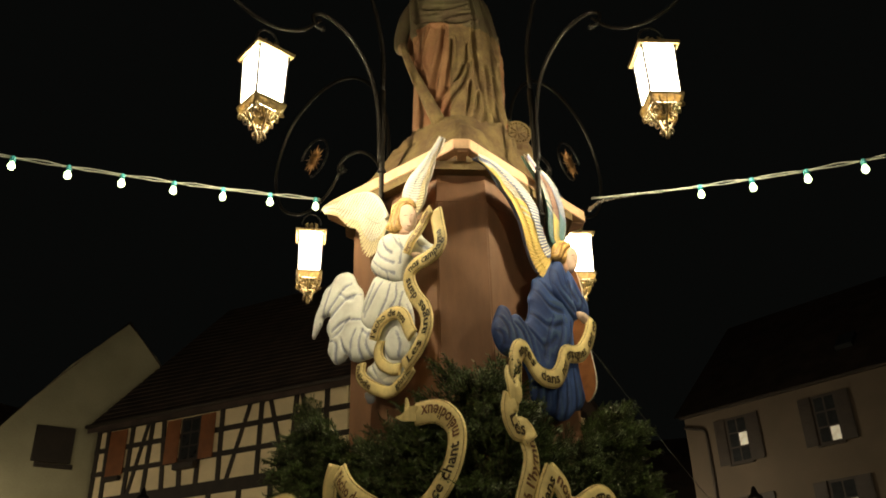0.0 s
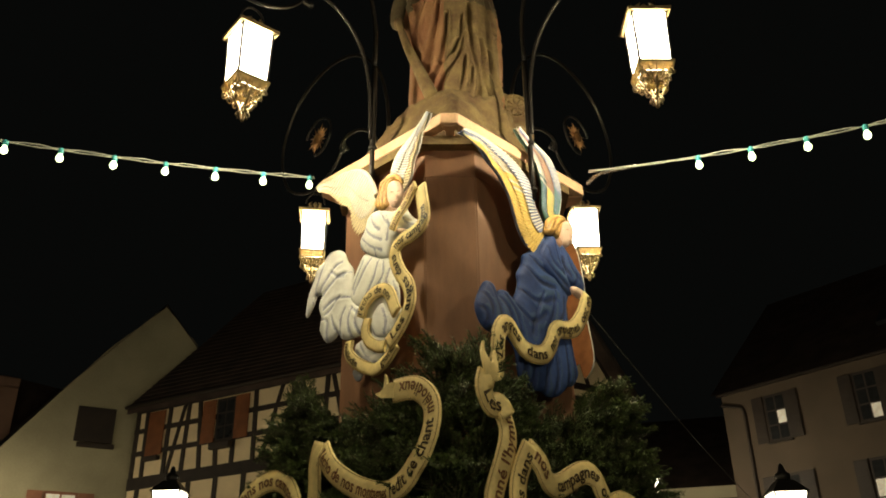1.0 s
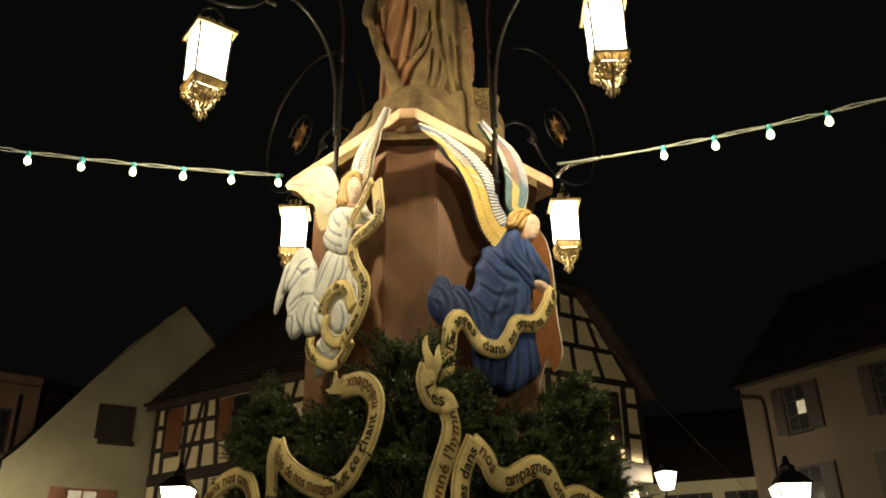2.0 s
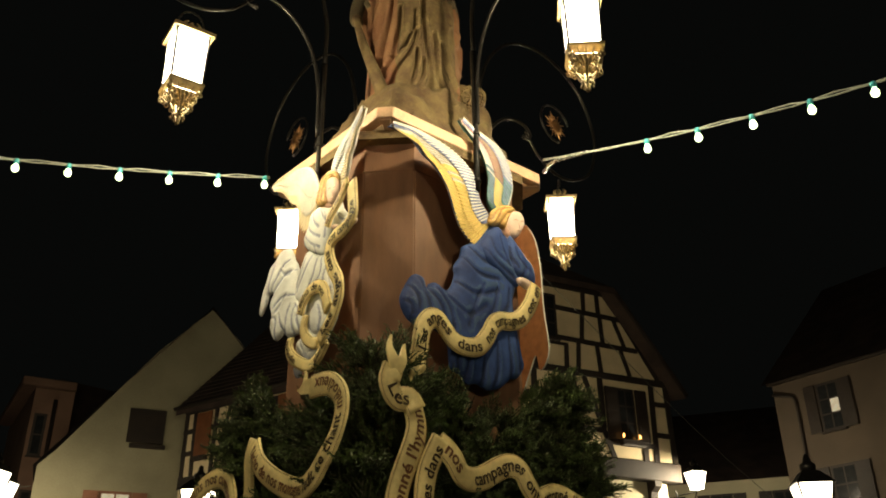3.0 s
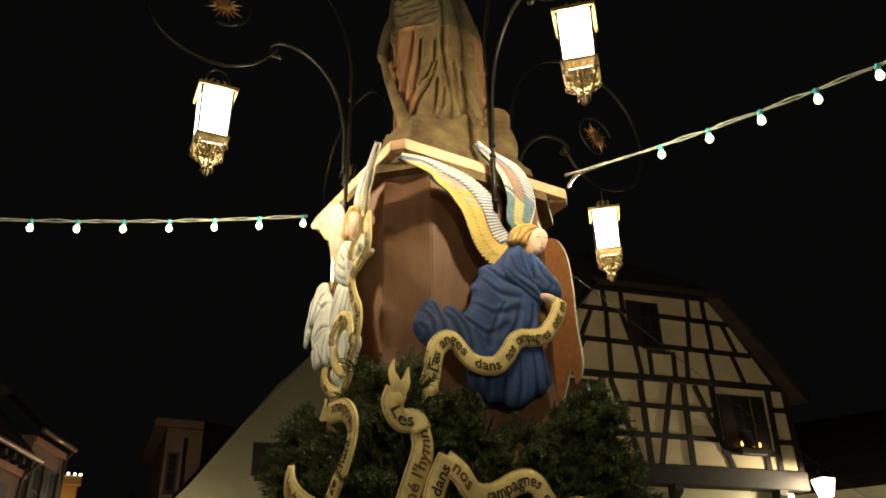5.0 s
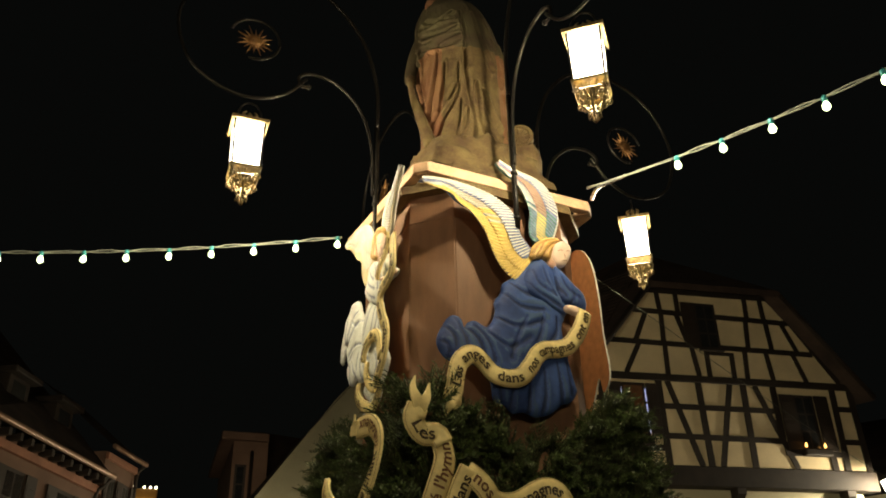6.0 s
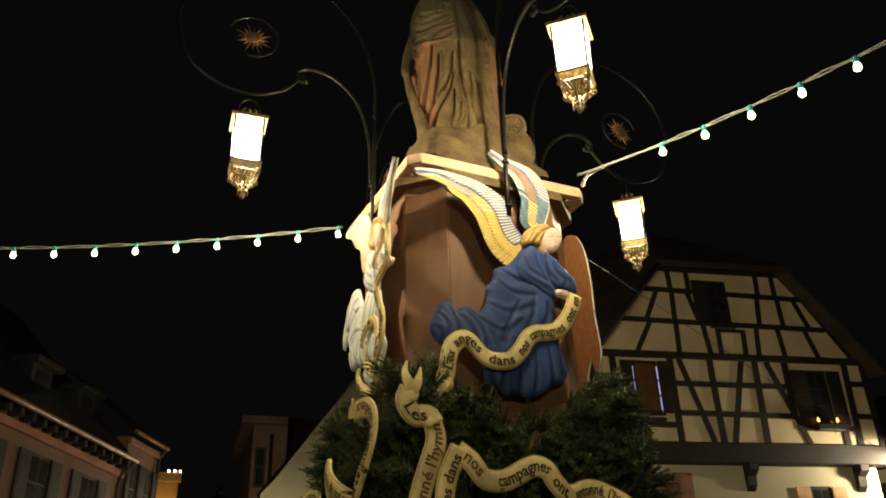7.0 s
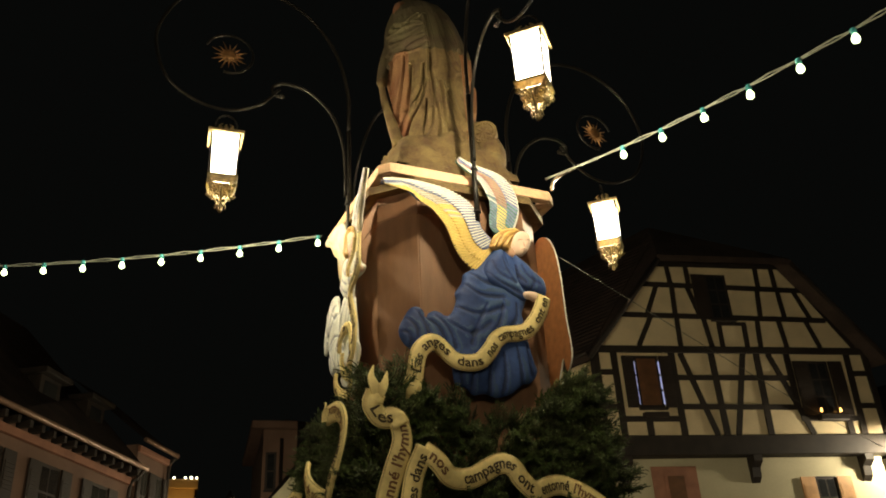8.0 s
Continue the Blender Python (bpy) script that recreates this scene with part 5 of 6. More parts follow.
def tile_courses(parent, p0, p1, p2, p3, n):
    """Roof of n overlapping courses between an eave p0-p1 and a ridge p3-p2."""
    p0, p1, p2, p3 = (Vector(p) for p in (p0, p1, p2, p3))
    up = (p1 - p0).cross(p3 - p0).normalized()
    if up[2] < 0:
        up = -up
    b = bmesh.new()
    for i in range(n):
        a, c = i / n, (i + 1.25) / n
        c = min(c, 1.0)
        q = [p0.lerp(p3, a) + up * 0.05, p1.lerp(p2, a) + up * 0.05, p1.lerp(p2, c) + up * 0.012, p0.lerp(p3, c) + up * 0.012]
        w = [b.verts.new(v) for v in q] + [b.verts.new(v - up * 0.02) for v in q]
        for f in ((0, 1, 2, 3), (0, 1, 5, 4), (1, 2, 6, 5), (2, 3, 7, 6), (3, 0, 4, 7)):
            b.faces.new([w[j] for j in f])
    return part("tiles", b, M_ROOF, parent)


# the big half-timbered house: gable front and long side meet at one corner
half = thing("half_timbered_house", "tall half-timbered house with cream panels and dark beams", "house")
A, B, C = Vector((-1.70, 13.79)), Vector((4.45, 17.76)), Vector((-9.25, 17.87))
fd = (B - A).normalized()
O = Vector((0.872, 15.45))
FRONT = frame_at(fd[1], -fd[0], 0, 0, O[0], O[1])
gable = [(-3.10, 6.1), (4.28, 6.1), (4.28, 8.5), (3.95, 8.55), (2.42, 10.92), (-1.03, 10.92), (-3.0, 8.55), (-3.10, 8.5)]
wall(half, FRONT, gable, 0.35, M_PLASTER, "upper_front")
wall(half, FRONT @ pose(0, 0, -0.30), [(-2.95, 0), (4.1, 0), (4.1, 6.09), (-2.95, 6.09)], 0.4, M_WHITE, "lower_front", "white rendered lower wall")
part("jetty_beam", a_box((-3.16, 5.88, -0.30), (4.36, 6.36, 0.05), 0.02), M_TIMBER, half, at=FRONT)
part("tie_beam", a_box((-3.22, 8.42, -0.02), (4.30, 8.60, 0.05), 0.015), M_TIMBER, half, at=FRONT)
for u0, z0, u1, z1 in ((-3.06, 8.42, -3.06, 6.36), (-2.60, 8.42, -2.60, 6.36), (-1.10, 8.42, -1.10, 6.36), (-0.04, 8.42, -0.02, 6.36), (1.18, 8.42, 1.12, 6.36), (3.68, 8.42, 3.62, 6.36), (4.18, 8.42, 4.22, 6.36), (-1.94, 6.72, -1.94, 6.36), (2.0, 8.42, 2.0, 7.1), (3.28, 7.1, 3.28, 6.36)):
    timber(half, FRONT, "post", u0, z0, u1, z1)
for u0, z0, u1, z1 in ((-0.86, 8.42, -0.26, 6.36), (0.82, 8.42, 0.27, 6.36), (1.50, 8.42, 2.26, 6.36)):
    timber(half, FRONT, "brace", u0, z0, u1, z1, 0.15, 0.031)
for u0, z0, u1, z1 in ((-1.08, 7.79, 2.0, 7.79), (-1.10, 7.06, 2.05, 7.04), (-3.06, 7.92, -2.6, 7.92), (-3.06, 7.06, -2.6, 7.05), (3.7, 7.92, 4.2, 7.92), (3.66, 7.08, 4.2, 7.08), (-2.6, 6.76, -1.1, 6.76), (2.0, 6.76, 3.65, 6.76), (-2.25, 9.44, 3.36, 9.36), (-1.62, 10.30, 2.86, 10.20), (-1.1, 10.88, 2.5, 10.88)):
    timber(half, FRONT, "rail", u0, z0, u1, z1, 0.14, 0.033)
for u0, z0, u1, z1 in ((-0.77, 9.4, -0.80, 8.6), (-0.05, 9.4, 0.04, 8.6), (0.34, 9.2, 0.33, 8.6), (1.03, 9.2, 1.00, 8.6), (1.43, 9.38, 1.36, 8.6), (2.02, 9.36, 2.08, 8.6), (-0.75, 10.28, -0.79, 9.44), (1.62, 10.2, 1.54, 9.38), (2.19, 10.2, 2.22, 9.38), (-0.80, 10.88, -0.77, 10.3), (-0.27, 10.88, -0.27, 10.3), (1.70, 10.88, 1.67, 10.2), (2.15, 10.88, 2.16, 10.2)):
    timber(half, FRONT, "post", u0, z0, u1, z1, 0.13)
for u0, z0, u1, z1 in ((-1.46, 9.4, -1.90, 8.6), (2.78, 9.36, 3.02, 8.6), (-1.16, 10.28, -1.55, 9.44), (-0.34, 10.28, -0.12, 9.44), (2.64, 10.2, 2.95, 9.38), (-3.0, 8.62, -1.06, 10.92), (3.95, 8.62, 2.44, 10.92)):
    timber(half, FRONT, "brace", u0, z0, u1, z1, 0.13, 0.03)
part("sill_rail", a_box((0.28, 9.18, 0.0), (1.08, 9.26, 0.045)), M_TIMBER, half, at=FRONT)
window(half, FRONT, -2.08, 7.06, -1.54, 8.28, 1, 1, M_TIMBER, M_BLIND, deep=0.04, shutter=M_SHUTTER, shutter_w=0.30)
for u in (-2.13, -1.50):
    for k in range(3):
        part("lit_gap", a_box((u - 0.018, 7.1 + 0.38 * k, 0.048), (u + 0.018, 7.42 + 0.38 * k, 0.056)), M_BLUEPANE, half, "cool lamp glow beside the curtain", at=FRONT)
window(half, FRONT, 2.52, 6.86, 3.0, 8.18, 2, 3, M_TIMBER, M_GLASS, deep=0.04, shutter=M_SHUTTER, shutter_w=0.38)
window(half, FRONT, 0.22, 9.36, 0.72, 10.54, 2, 3, M_TIMBER, M_GLASS, deep=0.04, shutter=M_SHUTTER, shutter_w=0.36, one_side=-1)
for u in (2.5, 3.02):
    b = bmesh.new()
    lathe(b, [(0.022, 0), (0.03, 0.03), (0.02, 0.08), (0.005, 0.11)], 8, 0, (0, 0, 0))
    for v in b.verts:
        v.co = Vector((u + v.co[0], 6.88 + v.co[2], 0.16 + v.co[1]))
    part("candle_lamp", b, M_CANDLE, half, "small orange electric candle", at=FRONT)
part("flower_box", a_box((2.40, 6.66, 0.06), (3.15, 6.82, 0.26), 0.02), M_SHUTTER, half, "dark window box", at=FRONT)
part("flower_box", a_box((-2.12, 6.76, 0.06), (-1.5, 6.88, 0.22), 0.02), M_SHUTTER, half, "dark window box", at=FRONT)
LOWER = FRONT @ pose(0, 0, -0.30)
window(half, LOWER, 2.20, 4.0, 2.66, 5.36, 2, 3, M_TIMBER, M_GLASS, shutter=M_TAN, shutter_w=0.38)
window(half, LOWER, -1.62, 3.6, -1.16, 5.50, 1, 1, M_SANDTRIM, M_BLIND)
part("stone_surround", a_box((-1.98, 3.3, 0.0), (-0.84, 5.70, 0.02), 0.01), M_SANDTRIM, half, at=LOWER)
for u in (0.62, -2.62, 3.55):
    b = bmesh.new()
    prof = [(0.0, 5.88), (0.34, 5.88), (0.34, 5.74), (0.16, 5.62), (0.13, 5.40), (0.0, 5.28)]
    f = [b.verts.new((u - 0.11, z, w)) for w, z in prof]
    r = [b.verts.new((u + 0.11, z, w)) for w, z in prof]
    b.faces.new(f)
    b.faces.new(r)
    for j in range(6):
        b.faces.new((f[j], f[(j + 1) % 6], r[(j + 1) % 6], r[j]))
    part("corbel", b, M_TIMBER, half, "carved timber corbel", at=LOWER)
# long side
sd = (C - A).normalized()
SIDE = frame_at(-sd[1], sd[0], 0, 0, C[0], C[1])
LONG = (C - A).length
wall(half, SIDE, [(0, 0), (LONG - 0.36, 0), (LONG - 0.36, 8.45), (0, 8.45)], 0.35, M_PLASTER, "side_wall")
for z, h in ((6.14, 0.32), (8.26, 0.20), (7.68, 0.13), (7.05, 0.13), (5.42, 0.12), (4.7, 0.12)):
    part("rail", a_box((0.0, z, -0.01), (LONG - 0.02, z + h, 0.033 + h * 0.04)), M_TIMBER, half, at=SIDE)
for s0, z0, s1, z1 in ((8.5, 8.3, 8.5, 6.4), (8.15, 8.3, 8.1, 6.4), (7.25, 8.3, 7.3, 6.4), (6.55, 8.3, 6.62, 6.4), (6.15, 8.3, 5.98, 6.4), (4.17, 8.3, 4.14, 6.4), (5.45, 7.05, 5.4, 6.4), (4.85, 7.05, 4.85, 6.4), (2.92, 8.3, 2.94, 6.4), (1.85, 8.3, 1.95, 6.4), (0.95, 8.3, 0.95, 6.4), (0.1, 8.3, 0.1, 6.4)):
    timber(half, SIDE, "post", LONG - s0, z0, LONG - s1, z1, 0.14)
for s0, z0, s1, z1 in ((6.70, 8.3, 7.18, 6.4), (3.28, 8.3, 3.88, 6.4), (2.66, 8.3, 2.30, 7.1), (1.7, 8.3, 1.2, 6.4)):
    timber(half, SIDE, "brace", LONG - s0, z0, LONG - s1, z1, 0.12, 0.03)
for k in range(9):
    timber(half, SIDE, "post", 0.4 + k * 0.95, 6.2, 0.4 + k * 0.95, 3.2, 0.15)
window(half, SIDE, LONG - 5.44, 7.10, LONG - 4.86, 8.16, 2, 3, M_TIMBER, M_GLASS, shutter=M_ORANGE, shutter_w=0.46, deep=0.045)
part("closed_shutter", a_box((LONG - 8.02, 7.0, 0.04), (LONG - 7.40, 8.22, 0.075), 0.008), M_ORANGE, half, "closed orange wooden shutter", at=SIDE)
part("flower_box", a_box((LONG - 5.5, 6.84, 0.05), (LONG - 4.8, 7.0, 0.24), 0.02), M_SHUTTER, half, "dark window box", at=SIDE)
part("flower_box", a_box((LONG - 8.0, 6.84, 0.05), (LONG - 7.4, 6.96, 0.2), 0.02), M_SHUTTER, half, "dark window box", at=SIDE)
window(half, SIDE, LONG - 4.4, 4.3, LONG - 3.7, 5.4, 2, 3, M_TIMBER, M_GLASS, shutter=M_ORANGE, shutter_w=0.4)
window(half, SIDE, LONG - 7.6, 4.5, LONG - 6.9, 5.7, 2, 3, M_TIMBER, M_GLASS, shutter=M_ORANGE, shutter_w=0.4)
# roof: steep planes to a ridge, half-hipped over the gable
Z8 = 8.45
mid = O + fd * 0.62
ridge0 = Vector((mid[0] + sd[0] * 1.9, mid[1] + sd[1] * 1.9, 12.9))
ridge1 = Vector((mid[0] + sd[0] * 8.9, mid[1] + sd[1] * 8.9, 12.9))
nside = Vector((-sd[1], sd[0]))


def on_front(u, z, out=0.35):
    p = O + fd * u + Vector((fd[1], -fd[0])) * out
    return Vector((p[0], p[1], z))


left_eave0, left_hip = on_front(-3.35, 8.28), on_front(-1.15, 10.98)
right_eave0, right_hip = on_front(4.62, 8.28), on_front(2.55, 10.98)
left_eave1 = Vector((C[0], C[1], 8.36)) + Vector((nside[0], nside[1], 0)) * 0.38
right_eave1 = right_eave0 + Vector((sd[0], sd[1], 0)) * 9
e0 = Vector((A[0], A[1], 8.36)) + Vector((nside[0], nside[1], 0)) * 0.38
b = bmesh.new()
for poly in ((left_eave1, left_eave0, left_hip, ridge0, ridge1), (left_hip, right_hip, ridge0), (right_eave0, right_eave1, ridge1, ridge0, right_hip)):
    f = [b.verts.new(p) for p in poly]
    b.faces.new(f)
    r = [b.verts.new(p - Vector((0, 0, 0.18))) for p in poly]
    b.faces.new(r)
    for j in range(len(f)):
        k2 = (j + 1) % len(f)
        b.faces.new((f[j], f[k2], r[k2], r[j]))
part("roof", b, M_ROOF, half, "steep dark tiled half-hipped roof")
tile_courses(half, left_eave1, left_eave0, left_hip.lerp(ridge0, 0.5), ridge1, 26)
b = bmesh.new()
tube(b, [left_eave1 + Vector((nside[0], nside[1], -0.05)) * 0.06, left_eave0 + Vector((nside[0], nside[1], -0.05)) * 0.06], 0.06, 8)
part("gutter", b, M_SHUTTER, half)
for p, q in ((left_eave0, left_hip), (right_eave0, right_hip)):
    b = bmesh.new()
    tube(b, [p + Vector((0, 0, -0.12)), q + Vector((0, 0, -0.12))], 0.075, 4)
    part("verge_board", b, M_TIMBER, half)

# white gabled house behind its long side
white = thing("white_gabled_house", "white rendered house with steep plain gable", "house")
WD = Vector((2.55, 1.45)).normalized()
WH = frame_at(WD[1], -WD[0], 0, 0, -9.2, 18.85)
wall(white, WH, [(-4.25, 0), (3.2, 0), (3.2, 8.2), (0.92, 11.02), (-0.03, 11.95), (-1.45, 10.42), (-2.70, 8.74), (-3.35, 7.86), (-3.85, 7.18), (-4.25, 6.75)], 0.4, M_GABLE, "gable_wall")
for (u0, z0), (u1, z1) in (((-0.03, 12.02), (-2.70, 8.80)), ((-2.70, 8.80), (-4.35, 6.72)), ((-0.03, 12.02), (3.3, 8.2))):
    b = bmesh.new()
    f = [b.verts.new(c) for c in ((u0, z0, 0.10), (u1, z1, 0.10), (u1, z1, -9), (u0, z0, -9))]
    b.faces.new(f)
    bmesh.ops.solidify(b, geom=list(b.faces), thickness=0.09)
    part("roof", b, M_ROOF, white, at=WH)
part("shutter", a_box((-2.05, 7.55, 0.01), (-1.02, 8.55, 0.07), 0.01), M_SHUTTER, white, "closed dark shutters", at=WH)
part("sill", a_box((-1.95, 7.40, 0.0), (-0.95, 7.52, 0.12), 0.01), M_SHUTTER, white, at=WH)
window(white, WH, -2.5, 4.7, -1.72, 6.1, 2, 3, M_SANDTRIM, M_GLASS, lit=((0, 2), (1, 2)), shutter=M_SANDTRIM, shutter_w=0.40)

# rendered house on the other side of the square
grey = thing("rendered_house", "plain rendered house with dark louvred shutters", "house")
RD = Vector((1.63, -1.90)).normalized()
RH = frame_at(RD[1], -RD[0], 0, 0, 8.589, 19.265)
wall(grey, RH, [(-1.08, 0), (11, 0), (11, 9.12), (-1.08, 9.12)], 0.4, M_GREYR, "front_wall")
wall(grey, RH @ pose(-1.08, 0, 0, 0, -90, 0), [(-9, 0), (-0.4, 0), (-0.4, 9.12), (-9, 9.12)], 0.4, M_GREYR, "side_wall")
for u, lit in ((0.64, ((1, 1),)), (3.32, ((1, 0),)), (6.2, ()), (8.9, ())):
    window(grey, RH, u - 0.30, 7.40, u + 0.30, 8.66, 2, 3, M_SHUTTER, M_GLASS, lit, shutter=M_SHUTTER, shutter_w=0.36)
    window(grey, RH, u - 0.34, 4.95, u + 0.34, 6.38, 2, 3, M_SHUTTER, M_GLASS, ((0, 1), (1, 1), (0, 0), (1, 0)) if 1 < u < 4 else (), shutter=M_SHUTTER, shutter_w=0.38)
b = bmesh.new()
f = [b.verts.new(c) for c in ((-1.3, 9.05, 0.25), (11, 9.05, 0.25), (11, 13.2, -4.2), (-1.3, 13.2, -4.2))]
b.faces.new(f)
bmesh.ops.solidify(b, geom=list(b.faces), thickness=0.15)
part("roof", b, M_ROOF, grey, at=RH)
part("eave_board", a_box((-1.2, 9.02, 0.0), (11, 9.14, 0.12), 0.01), M_SHUTTER, grey, at=RH)
SKY = RH @ pose(3.9, 10.35, -1.05, -47, 0, 0)
part("skylight", a_box((-0.25, -0.35, -0.05), (0.25, 0.35, 0.10), 0.01), M_GLASS, grey, "small roof window", at=SKY)
b = bmesh.new()
tube(b, spline([(-1.05, 8.72, 0.12), (-0.7, 8.62, 0.10), (-0.42, 8.52, 0.07), (-0.36, 8.2, 0.07), (-0.36, 7.0, 0.07), (-0.36, 3.0, 0.07)], 5), 0.045, 8)
part("downpipe", b, M_SHUTTER, grey, at=RH)

# low white house between
low = thing("low_white_house", "low white house with dark shutters, far side", "house")
LH = frame_at(-0.25, -1, 0, 0, 5.2, 24.0)
wall(low, LH, [(-3, 0), (6, 0), (6, 6.95), (-3, 6.95)], 0.4, M_WHITE, "wall")
for u in (-0.4, 1.5, 3.4):
    window(low, LH, u - 0.3, 5.0, u + 0.3, 6.5, 2, 2, M_SHUTTER, M_GLASS, shutter=M_SHUTTER, shutter_w=0.4)
b = bmesh.new()
f = [b.verts.new(c) for c in ((-3.2, 6.9, 0.3), (6.2, 6.9, 0.3), (6.2, 10.5, -5), (-3.2, 10.5, -5))]
b.faces.new(f)
bmesh.ops.solidify(b, geom=list(b.faces), thickness=0.15)
part("roof", b, M_ROOF, low, at=LH)

# street at the far side: a row of houses, a corniced house, a gate tower
row = thing("row_house", "old house row with lit gutter and dark shutters", "house")
R0, R1 = Vector((-9.95, 0.2)), Vector((-12.72, 10.45))
rd = (R1 - R0).normalized()
RW = frame_at(rd[1], -rd[0], 0, 0, R0[0], R0[1])
RL = (R1 - R0).length
wall(row, RW, [(0, 0), (RL, 0), (RL, 6.42), (0, 6.42)], 0.4, M_PINKR, "wall")
part("cornice", a_box((-0.1, 6.05, 0.0), (RL + 0.05, 6.22, 0.10), 0.01), M_SANDTRIM, row, at=RW)
for k in range(26):
    u = 0.2 + k * (RL - 0.4) / 25
    part("rafter_end", a_box((u - 0.05, 6.24, 0.0), (u + 0.05, 6.38, 0.30)), M_TIMBER, row, at=RW)
b = bmesh.new()
tube(b, [(-0.1, 6.45, 0.36), (RL + 0.1, 6.45, 0.36)], 0.065, 8)
part("gutter", b, M_ZINC, row, "zinc gutter catching the light", at=RW)
b = bmesh.new()
tube(b, spline([(RL, 6.40, 0.34), (RL - 0.05, 6.2, 0.2), (RL - 0.12, 6.0, 0.08), (RL - 0.12, 5.0, 0.07), (RL - 0.12, 2.0, 0.07)], 5), 0.045, 8)
part("downpipe", b, M_SHUTTER, row, at=RW)
for k in range(5):
    u = 1.2 + k * 2.0
    window(row, RW, u - 0.32, 4.2, u + 0.32, 5.75, 2, 3, M_SHUTTER, M_GLASS, shutter=M_SHUTTER, shutter_w=0.40)
b = bmesh.new()
f = [b.verts.new(c) for c in ((-0.2, 6.42, 0.34), (RL + 0.2, 6.42, 0.34), (RL + 0.2, 10.6, -3.6), (-0.2, 10.6, -3.6))]
b.faces.new(f)
bmesh.ops.solidify(b, geom=list(b.faces), thickness=0.12)
part("roof", b, M_ROOF, row, at=RW)
for u in (7.9, 9.9):
    d = part("dormer", a_box((u - 0.40, 7.0, -1.6), (u + 0.40, 7.95, -0.72), 0.01), M_TIMBER, row, "dark roof dormer", at=RW)
    part("dormer_eave", a_box((u - 0.55, 7.95, -1.9), (u + 0.55, 8.08, -0.52), 0.02), M_TIMBER, d)
    part("dormer_pane", a_box((u - 0.25, 7.25, -0.72), (u + 0.25, 7.85, -0.71)), M_GLASS, d)
second = thing("corniced_house", "narrow pink house with lit gutter, taller than its neighbour", "house")
SW = frame_at(rd[1], -rd[0], 0.02, 0, R0[0] + rd[0] * 10.82, R0[1] + rd[1] * 10.82)
wall(second, SW, [(0, 0), (1.68, 0), (1.68, 7.12), (0, 7.12)], 4.0, M_PINKR, "wall")
part("cornice", a_box((-0.05, 6.92, 0.0), (1.73, 7.08, 0.10), 0.015), M_SANDTRIM, second, at=SW)
b = bmesh.new()
tube(b, [(-0.1, 7.20, 0.22), (1.80, 7.20, 0.22)], 0.06, 8)
part("gutter", b, M_ZINC, second, "zinc gutter catching the light", at=SW)
b = bmesh.new()
tube(b, spline([(1.7, 7.14, 0.2), (1.66, 7.0, 0.12), (1.64, 6.7, 0.07), (1.64, 3.0, 0.07)], 5), 0.045, 8)
part("downpipe", b, M_SHUTTER, second, at=SW)
for u in (0.42, 1.22):
    window(second, SW, u - 0.16, 5.3, u + 0.16, 6.5, 2, 2, M_SHUTTER, M_GLASS, shutter=M_SHUTTER, shutter_w=0.2)
b = bmesh.new()
f = [b.verts.new(c) for c in ((-0.1, 7.2, 0.2), (1.8, 7.2, 0.2), (1.8, 9.0, -2.0), (-0.1, 9.0, -2.0))]
b.faces.new(f)
bmesh.ops.solidify(b, geom=list(b.faces), thickness=0.12)
part("roof", b, M_ROOF, second, at=SW)
dorm = thing("grey_side_house", "narrow grey house with boxed eaves and downpipe", "house")
DW = frame_at(0.62, -0.78, 0, 0.6, -14.5, 18.5)
wall(dorm, DW, [(0, -0.6), (1.15, -0.6), (1.15, 8.94), (0, 8.94)], 6.0, M_PINKR, "wall")
part("boxed_eave", a_box((-0.42, 8.95, -5.6), (1.15, 9.22, 0.18), 0.03), M_PINKR, dorm, at=DW)
b = bmesh.new()
f = [b.verts.new(c) for c in ((1.0, 6.4, 0.1), (7.0, 6.4, 0.1), (6.4, 9.5, -2.5), (0.8, 9.6, -1.0))]
b.faces.new(f)
bmesh.ops.solidify(b, geom=list(b.faces), thickness=0.12)
part("roof", b, M_ROOF, dorm, at=DW)
b = bmesh.new()
tube(b, [(0.62, 8.6, 0.1), (0.62, 3, 0.1)], 0.06, 8)
part("downpipe", b, M_SHUTTER, dorm, at=DW)
for z in (4.6, 6.9):
    window(dorm, DW, 0.15, z, 0.42, z + 1.2, 1, 2, M_SHUTTER, M_GLASS)

tower = thing("gate_tower", "far ochre gate tower floodlit and edged with lights", "tower")
TD = Vector((-0.640, 0.768))
tc = Vector((2.42, -5.89)) + TD * 70
TW = frame_at(-TD[0], -TD[1], 0, 0, tc[0], tc[1])
part("shaft", a_box((-1.15, 0, -2.6), (1.15, 15.8, 0), 0.05), M_TOWER, tower, at=TW)
part("parapet", a_box((-1.35, 15.8, -2.8), (1.35, 16.5, 0.2), 0.05), M_TOWER, tower, at=TW)
part("opening", a_box((-0.4, 12.8, 0), (0.4, 14.2, 0.05), 0.02), M_GLASS, tower, at=TW)
for u in (-1.1, -0.5, 0.35, 0.8, 1.2):
    b = bmesh.new()
    blob(b, (u, 16.6, 0.2), (0.085, 0.085, 0.085), 0, 8)
    part("edge_light", b, M_STREET, tower, at=TW)
p = TW @ Vector((0, 13.0, 1.6))
lamp_at("tower_floodlight", p, 170, 0.2, (1.0, 0.62, 0.22))

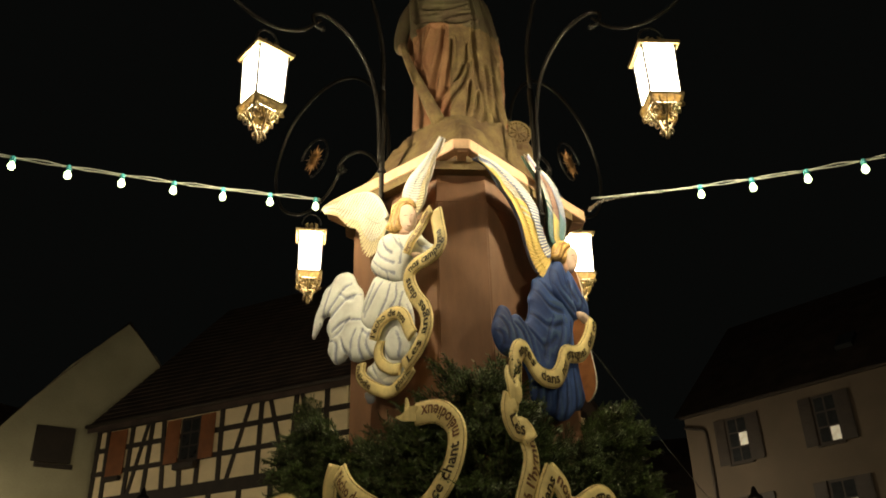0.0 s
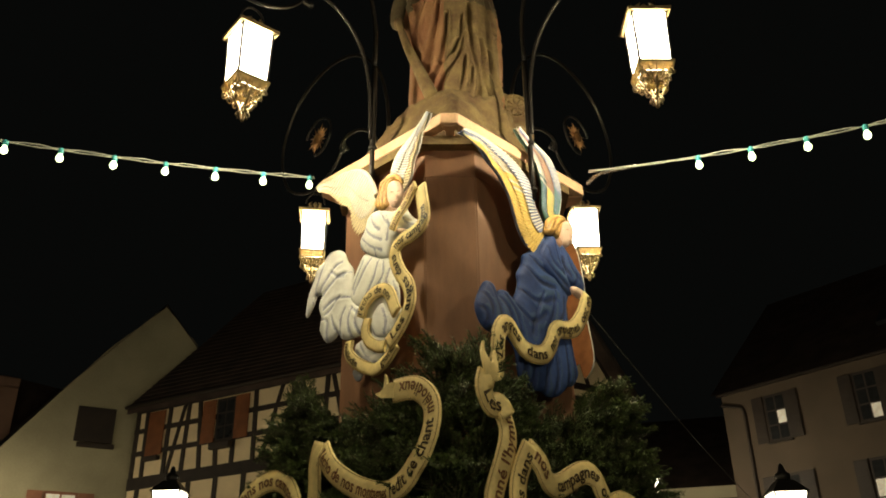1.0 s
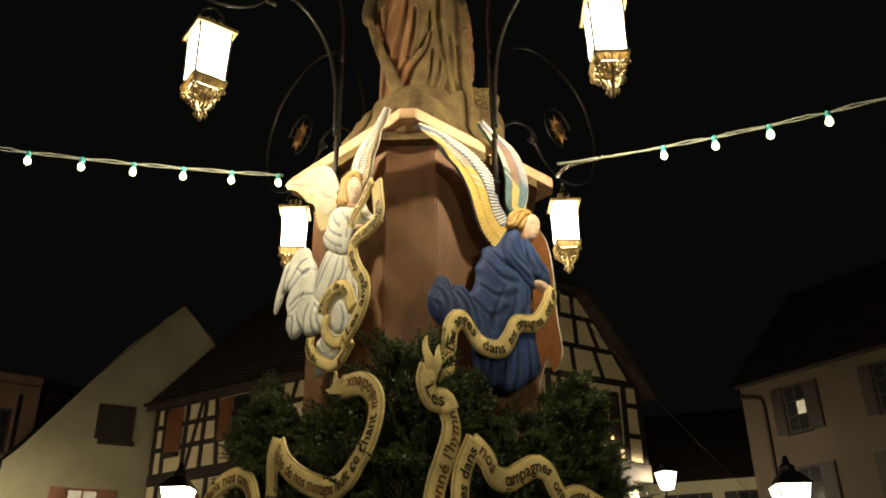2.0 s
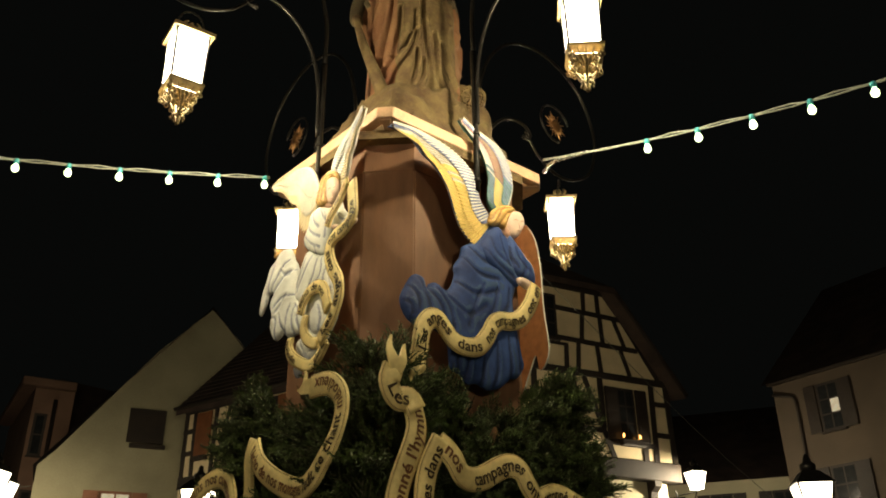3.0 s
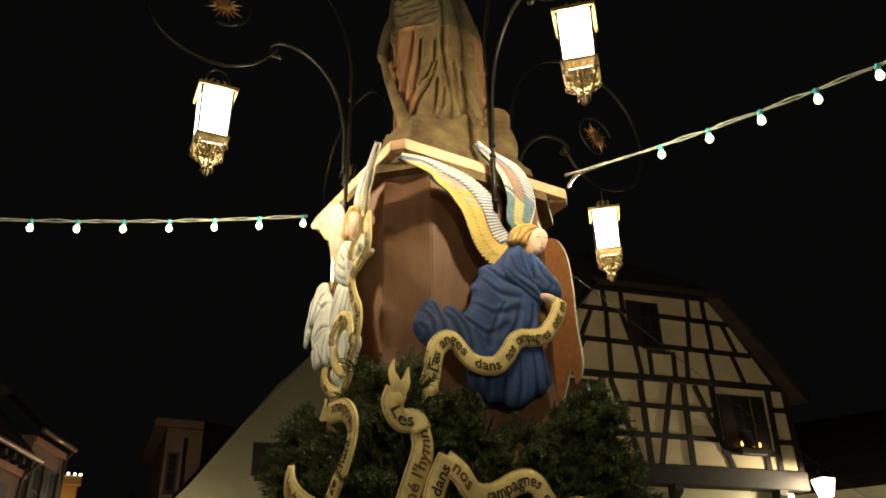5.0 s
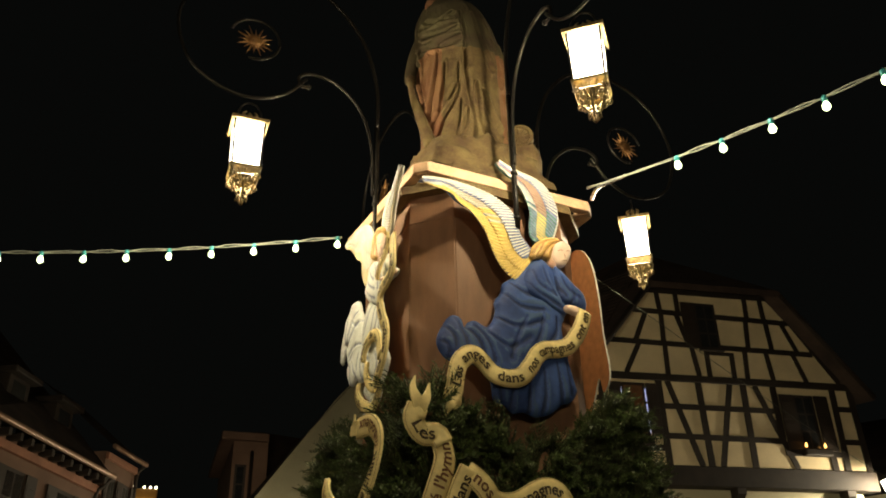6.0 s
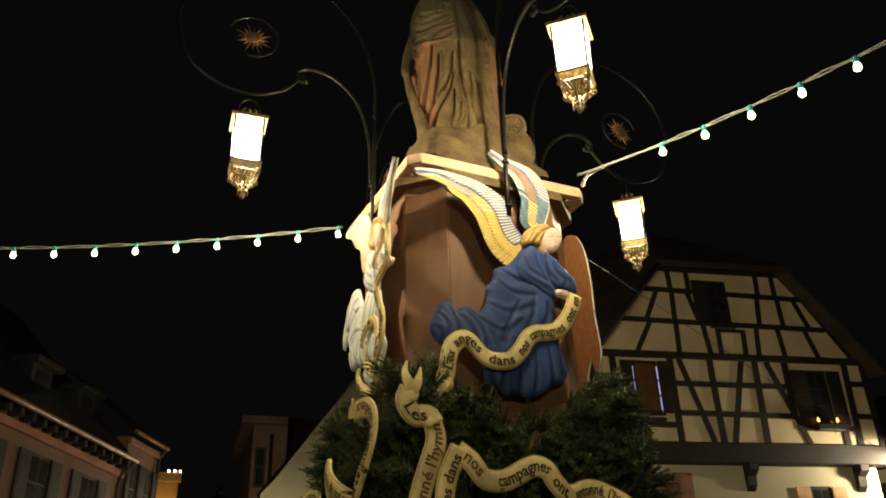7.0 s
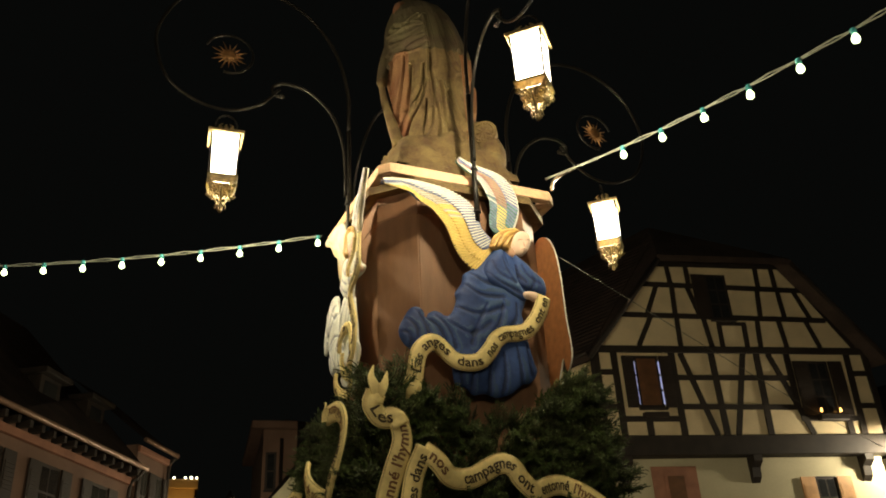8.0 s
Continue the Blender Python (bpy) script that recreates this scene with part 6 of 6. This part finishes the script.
# ---- street lanterns ----
def street_lantern(m, post):
    top = thing("street_lantern", "black street lantern with lit glass on a post" if post else "black wall lantern with lit glass on a scroll bracket", "street lamp", at=m, group="street lanterns")
    b = bmesh.new()
    prism(b, [(-0.12, -0.12), (0.12, -0.12), (0.12, 0.12), (-0.12, 0.12)], 0.0, 0.42, top=[(-0.2, -0.2), (0.2, -0.2), (0.2, 0.2), (-0.2, 0.2)])
    gl = part("glass", b, M_STREET, top, "lit glass box")
    gl.visible_shadow = False
    for k in range(4):
        b = bmesh.new()
        tube(b, [(0.122, 0.122, -0.01), (0.203, 0.203, 0.43)], 0.012, 5)
        part("corner_bar", b, M_IRON, top, at=Matrix.Rotation(math.pi / 2 * k, 4, "Z"))
    b = bmesh.new()
    prism(b, [(-0.23, -0.23), (0.23, -0.23), (0.23, 0.23), (-0.23, 0.23)], 0.42, 0.58, top=[(-0.10, -0.10), (0.10, -0.10), (0.10, 0.10), (-0.10, 0.10)])
    lathe(b, [(0.09, 0.58), (0.10, 0.66), (0.05, 0.70), (0.03, 0.78), (0.012, 0.80)], 10)
    part("cap", b, M_IRON, top, "black vented cap")
    b = bmesh.new()
    if post:
        lathe(b, [(0.12, -post), (0.12, -post + 0.3), (0.07, -post + 0.5), (0.05, -post + 0.9), (0.04, -0.2), (0.07, -0.12), (0.05, -0.02), (0.12, 0.0)], 12)
        part("post", b, M_IRON, top)
    else:
        tube(b, spline([(0, 0, -0.02), (0, 0.2, -0.28), (0, 0.5, -0.30), (0, 0.75, -0.12), (0, 0.80, 0.1)], 6), 0.022, 6)
        tube(b, [(0, 0.05, -0.05), (0, 0.8, -0.05)], 0.016, 6)
        part("bracket", b, M_IRON, top)
    return top


# The 330 and 420 W lanterns are unseen, added behind the camera as fill.
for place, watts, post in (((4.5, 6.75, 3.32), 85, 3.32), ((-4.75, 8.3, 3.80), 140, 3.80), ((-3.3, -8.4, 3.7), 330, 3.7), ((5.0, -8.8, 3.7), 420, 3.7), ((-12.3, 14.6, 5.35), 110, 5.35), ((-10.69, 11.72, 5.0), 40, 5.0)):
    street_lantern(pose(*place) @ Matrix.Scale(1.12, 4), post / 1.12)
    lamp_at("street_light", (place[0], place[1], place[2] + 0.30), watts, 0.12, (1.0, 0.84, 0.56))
street_lantern(FRONT @ pose(4.30, 5.62, 0.60, -90, 0, 0), 0)
p = FRONT @ Vector((4.30, 5.86, 0.60))
lamp_at("street_light", p, 430, 0.12, (1.0, 0.86, 0.6))
